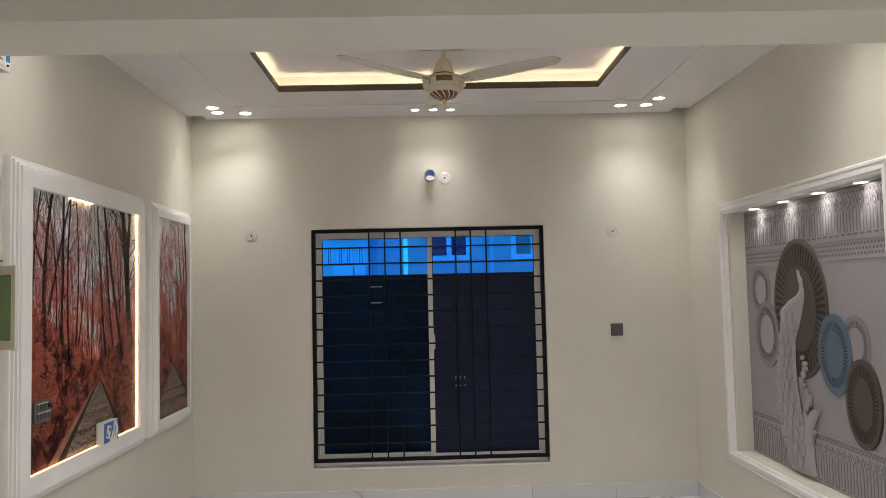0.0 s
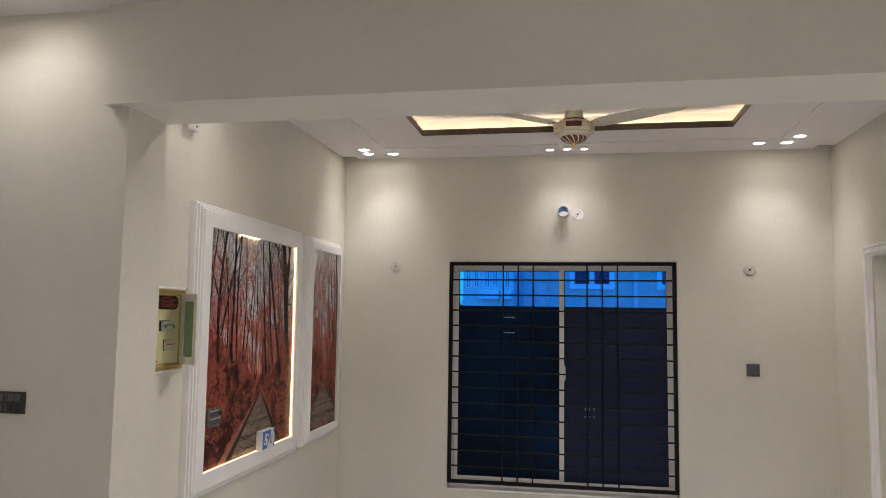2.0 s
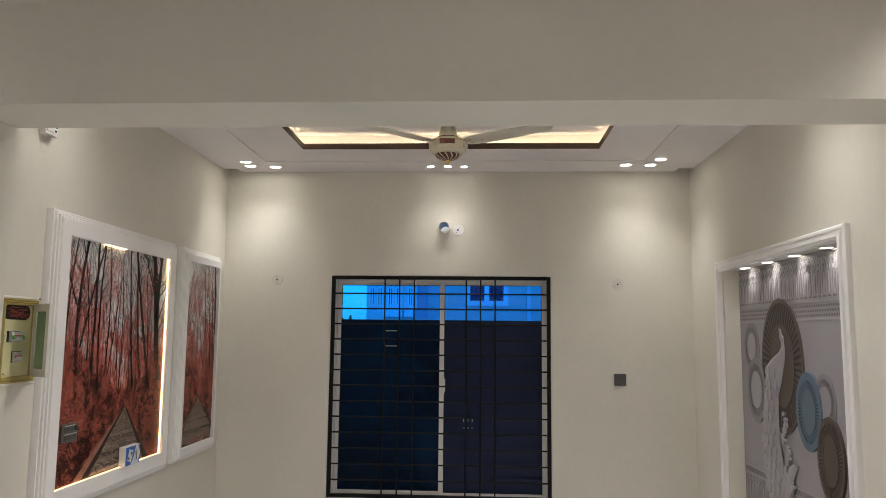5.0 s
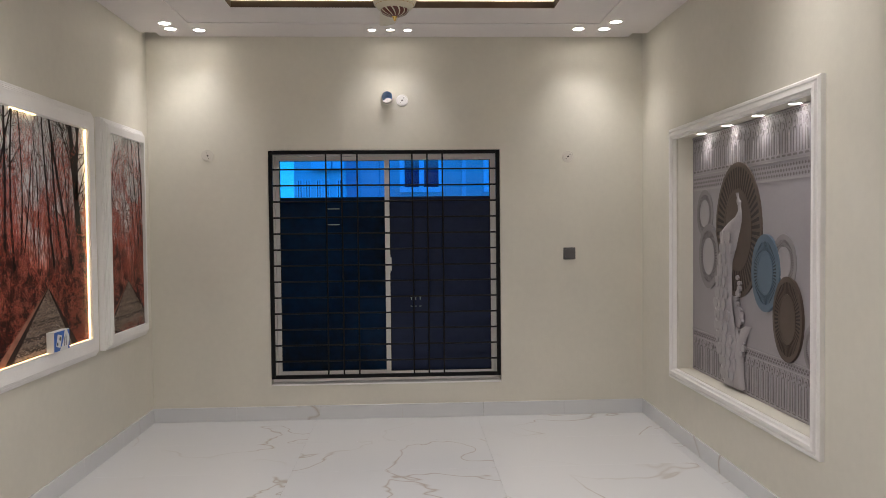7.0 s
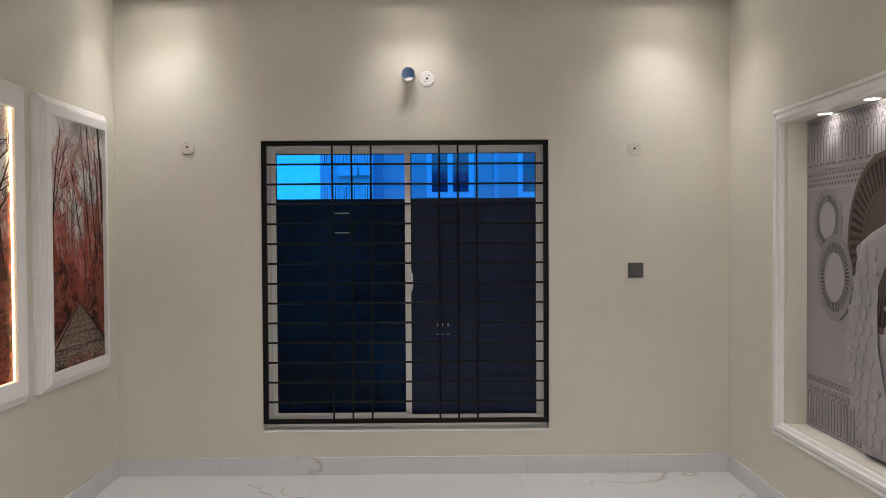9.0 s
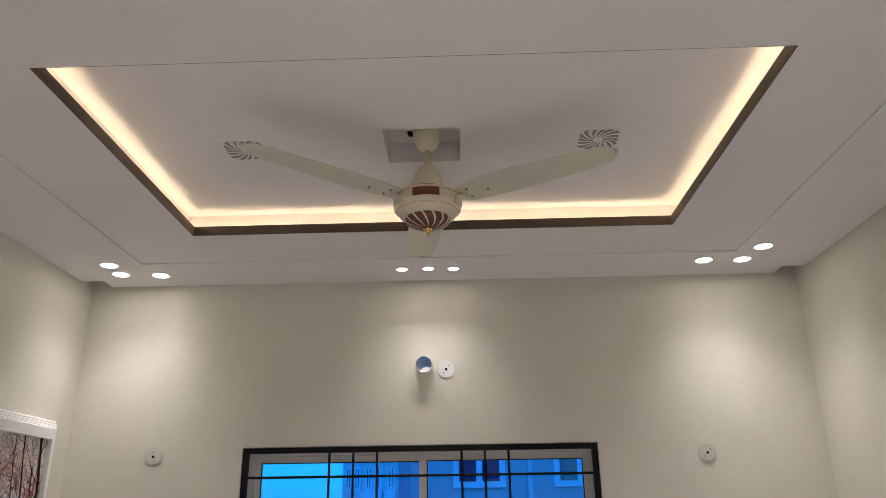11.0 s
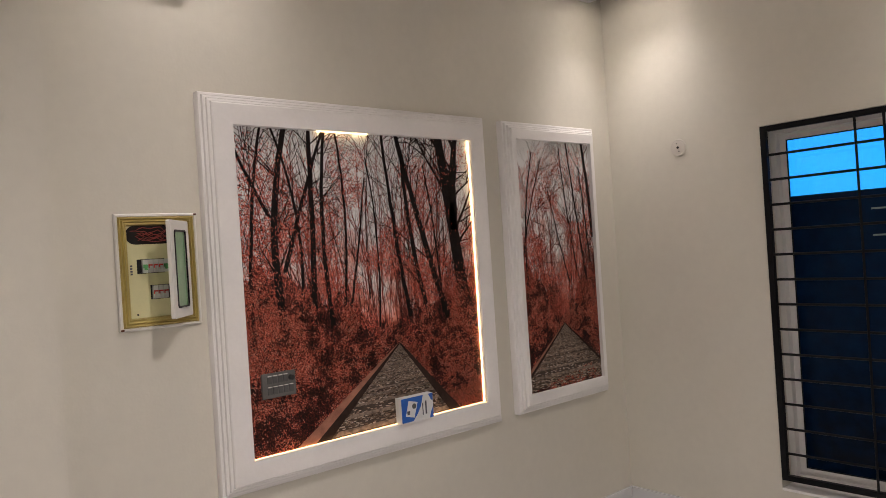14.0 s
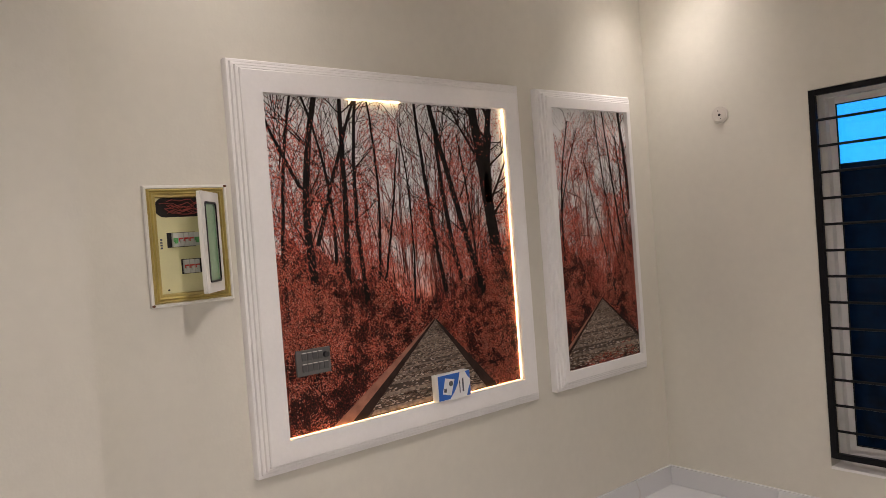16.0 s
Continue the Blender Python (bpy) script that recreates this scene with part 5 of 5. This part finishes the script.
for i, c in enumerate((green_switch, red_switch, red_switch, red_switch, green_switch)):
    breaker(0.083 + 0.0172 * i, 0.212, c)
part("rail_slot", boxes((0.108, 0.175, 0.100, 0.148, 0.004, 0.0046)), black_hole, db)
for i in range(3):
    breaker(0.113 + 0.0172 * i, 0.124, red_switch)
for x, y in ((0.062, 0.362), (0.062, 0.052)):
    bm = bmesh.new()
    bm_cyl(bm, 0.0032, 0.0032, 0.003, Matrix.Translation((x, y, 0.0046)), 10)
    part("screw_hole", bm, black_hole, db)
bm = boxes(*[(0.046, 0.053, 0.185 + 0.009 * k, 0.191 + 0.009 * k, 0.004, 0.0046) for k in range(4)])
part("print_mark", bm, ink, db, "small black print")
for x, y in ((0.004, 0.003), (DW - 0.008, DH - 0.009)):
    bm = bmesh.new()
    bm_disc(bm, x + 0.003, y + 0.003, 0.006, 0.004, 0.0142, 0.0165, 8)
    part("rust_spot", bm, rust, db, "rusty corner")
# the door hangs on the far side and stands open
leaf_m = Matrix.Translation((DW - 0.042, 0.036, 0.016)) @ pose(0, 0, 0, 0, 51, 0)
dw, dh = 0.185, 0.322
def r_rect(x0, x1, y0, y1, r, k=5):
    out = []
    for cx, cy, a in ((x1 - r, y0 + r, -90), (x1 - r, y1 - r, 0), (x0 + r, y1 - r, 90), (x0 + r, y0 + r, 180)):
        out += [(cx + r * math.cos(radians(a + 90 * i / k)), cy + r * math.sin(radians(a + 90 * i / k))) for i in range(k + 1)]
    return out
bm = bmesh.new()
bm_ring(bm, r_rect(-dw, 0, 0, dh, 0.008), r_rect(-dw + 0.036, -0.036, 0.034, dh - 0.034, 0.010), -0.003, 0.010)
bmesh.ops.transform(bm, matrix=leaf_m, verts=bm.verts)
lid = part("door", bm, white_plastic, db, "white box door standing ajar")
bm = bmesh.new()
bm_ring(bm, r_rect(-dw + 0.034, -0.034, 0.032, dh - 0.032, 0.010), r_rect(-dw + 0.040, -0.040, 0.038, dh - 0.038, 0.010), 0.009, 0.0125)
bmesh.ops.transform(bm, matrix=leaf_m, verts=bm.verts)
part("gasket", bm, black_iron, lid)
bm = bmesh.new()
bm_poly(bm, r_rect(-dw + 0.036, -0.036, 0.034, dh - 0.034, 0.010), 0.002, 0.006)
bmesh.ops.transform(bm, matrix=leaf_m, verts=bm.verts)
part("view_panel", bm, green_window, lid, "green translucent viewing panel")

# ---- door chime ----
chime = thing("door_chime", on_wall("W", XL, -2.530, 2.458), "white plastic door chime with a blue sticker", "door chime")
part("case", boxes((0, 0.10, 0, 0.128, 0, 0.032), bevel=0.005), white_plastic, chime)
part("front", boxes((0.008, 0.062, 0.014, 0.122, 0.031, 0.036), bevel=0.002), white_plastic, chime)
bm = bmesh.new()
for k in range(-3, 4):
    w = 0.016 * math.sqrt(1 - (k / 4) ** 2)
    bm_box(bm, 0.036 - w, 0.036 + w, 0.094 + 0.0045 * k - 0.001, 0.094 + 0.0045 * k + 0.001, 0.0355, 0.037)
part("speaker_slots", bm, grey_plate, chime)
part("sticker", boxes((0.062, 0.095, 0.040, 0.068, 0.0318, 0.0328)), screen_blue, chime, "blue sticker")
for k in range(3):
    part("slot", boxes((0.022 + 0.008 * k, 0.025 + 0.008 * k, 0.034, 0.044, 0.0355, 0.0368)), black_hole, chime)
part("button", boxes((0.074, 0.084, 0.020, 0.028, 0.031, 0.036), bevel=0.001), black_hole, chime)

# ---- carton leaning in the frame ----
carton = thing("carton", on_wall("W", XL + 0.038, -1.655, P1Z0 + 0.1155), "small blue and white cardboard carton on the frame ledge", "carton")
CWd, CHt, CDp = 0.172, 0.106, 0.042
part("box", boxes((0, CWd, 0, CHt, 0.004, CDp), bevel=0.001), white_card, carton)
bm = bmesh.new()
bm_poly(bm, [(0.002, 0.004), (0.060, 0.004), (0.085, 0.030), (0.105, 0.060), (0.118, 0.104), (0.002, 0.104)], CDp + 0.0003, CDp + 0.0006)
part("blue_panel", bm, blue_print, carton, "blue printed area")
bm = bmesh.new()
bm_poly(bm, [(0.022, 0.030), (0.066, 0.018), (0.088, 0.080), (0.040, 0.092)], CDp + 0.0006, CDp + 0.001)
part("picture", bm, white_card, carton)
bm = boxes((0.030, 0.044, 0.034, 0.050, CDp + 0.001, CDp + 0.0013))
part("print_mark", bm, ink, carton)
bm = bmesh.new()
bm_disc(bm, 0.068, 0.066, 0.011, 0.011, CDp + 0.001, CDp + 0.0013, 18)
part("seal", bm, grey_plate, carton)
bm = boxes((0.128, 0.136, 0.022, 0.078, CDp + 0.0002, CDp + 0.0006), (0.112, 0.117, 0.020, 0.070, CDp + 0.0002, CDp + 0.0006))
part("text_bar", bm, ink, carton)
bm = bmesh.new()
bm_poly(bm, [(0.150, 0.002), (0.171, 0.002), (0.171, 0.050), (0.160, 0.030)], CDp + 0.0003, CDp + 0.0006)
bm_poly(bm, [(0.146, 0.104), (0.171, 0.104), (0.171, 0.070), (0.160, 0.080)], CDp + 0.0003, CDp + 0.0006)
part("blue_corner", bm, blue_print, carton)

# ---- carved hall door ----
DR, DT = -2.232, 2.273
door = thing("door_1", on_wall("N", DR - 1.02, YH, 0), "dark-stained carved wooden door, closed", "door", kind="structure")
DWd = 1.02
bm = bmesh.new()
prof = [(0.0, 0.0), (0.0, 0.028), (0.010, 0.034), (0.018, 0.034), (0.022, 0.026), (0.040, 0.026), (0.046, 0.032), (0.062, 0.030), (0.068, 0.018), (0.085, 0.016), (0.085, 0.0)]
rings = [[bm.verts.new(p) for p in ((i, 0.0, h), (i, DT - i, h), (DWd - i, DT - i, h), (DWd - i, 0.0, h))] for i, h in prof]
for a, b in zip(rings, rings[1:]):
    for i in range(3):
        bm.faces.new((a[i], a[i + 1], b[i + 1], b[i]))
part("door_frame", bm, door_wood, door)
lx0, lx1, lt = 0.087, DWd - 0.087, DT - 0.088
leafd = part("leaf", boxes((lx0, lx1, 0.008, lt, 0.001, 0.012), bevel=0.002), door_wood, door)
px0, px1 = 0.25, DWd - 0.235
for q0, q1 in ((1.825, 2.02), (0.95, 1.685), (0.22, 0.80)):
    bm = bmesh.new()
    bm_frame(bm, px0, px1, q0, q1, [(-0.012, 0.0118), (-0.008, 0.020), (0.0, 0.020), (0.004, 0.0122)])
    pan = part("panel_moulding", bm, carved_wood, leafd)
    # interlaced rings, each clipped to its panel
    bm = bmesh.new()
    R = 0.062
    nx, ny = int((px1 - px0) / R) + 2, int((q1 - q0) / R) + 2
    for i in range(-1, nx):
        for j in range(-1, ny):
            cx, cyy = px0 + R * i + 0.03, q0 + R * j + 0.03
            if (i + j) % 2:
                continue
            run = []
            for k in range(25):
                a = 2 * math.pi * k / 24
                x, y = cx + R * math.cos(a), cyy + R * math.sin(a)
                if px0 + 0.008 < x < px1 - 0.008 and q0 + 0.008 < y < q1 - 0.008:
                    run.append((x, y, 0.013))
                    if k < 24:
                        continue
                if len(run) > 2:
                    bm_tube(bm, run, 0.0052, 6)
                run = []
    part("carving", bm, carved_wood, pan, "carved interlaced rings", smooth=True)
for hz in (1.98, 1.1, 0.3):
    bm = bmesh.new()
    bm_cyl(bm, 0.006, 0.006, 0.10, Matrix.Translation((lx1 + 0.002, hz, 0.020)) @ pose(0, 0, 0, 90), 12)
    part("hinge", bm, carved_wood, door, "dark metal hinge")
bm = bmesh.new()
bm_box(bm, 0.115, 0.150, 0.98, 1.16, 0.011, 0.016, bevel=0.002)
bm_tube(bm, [(0.132, 1.10, 0.016), (0.132, 1.10, 0.050), (0.16, 1.10, 0.055), (0.25, 1.10, 0.055)], 0.008, 8)
part("door_handle", bm, gold, door, "gold lever handle")

# ---- marble skirting and floor tiles ----
def skirting(name, length, m):
    base = thing(name, m, "white marble skirting with brown veins", "skirting", kind="structure")
    n = max(1, round(length / 0.6))
    step = length / n
    for i in range(n):
        part("skirting_piece", boxes((i * step + 0.0006, (i + 1) * step - 0.0006, 0.001, 0.105, 0, 0.012), bevel=0.0015), marble_floor, base)


skirting("baseboard_north", XR - XL, on_wall("N", XL, YF, 0))
skirting("baseboard_west", YF - 0.013 - YB, on_wall("W", XL, YB, 0))
skirting("baseboard_east", YF - 0.013 - YB, on_wall("E", XR, YF - 0.013, 0))
skirting("baseboard_hall", JL - 0.12 - DR, on_wall("N", DR + 0.001, YH, 0))

tile_mesh = {}
TW, TL = 0.6, 1.2


def tile(x0, x1, y0, y1):
    w, d = round(x1 - x0, 3), round(y1 - y0, 3)
    if w < 0.02 or d < 0.02:
        return
    if (w, d) not in tile_mesh:
        bm = boxes((-w / 2 + 0.0004, w / 2 - 0.0004, -d / 2 + 0.0004, d / 2 - 0.0004, -0.006, 0.0), bevel=0.0003)
        tile_mesh[w, d] = mesh_of("tile", bm, marble_floor)
    ob = new("tile", tile_mesh[w, d])
    ob.parent = floor
    ob.location = ((x0 + x1) / 2, (y0 + y1) / 2, 0.0)


def tiled(X0, X1, Y0, Y1):
    y = Y1
    while y > Y0 + 0.01:
        x = X0
        while x < X1 - 0.01:
            tile(x, min(x + TL, X1), max(y - TW, Y0), y)
            x += TL
        y -= TW


tiled(XL, XR, YB, YF)
tiled(JL, JR, YH, YB)
tiled(HX0, HX1, HY0, YH)
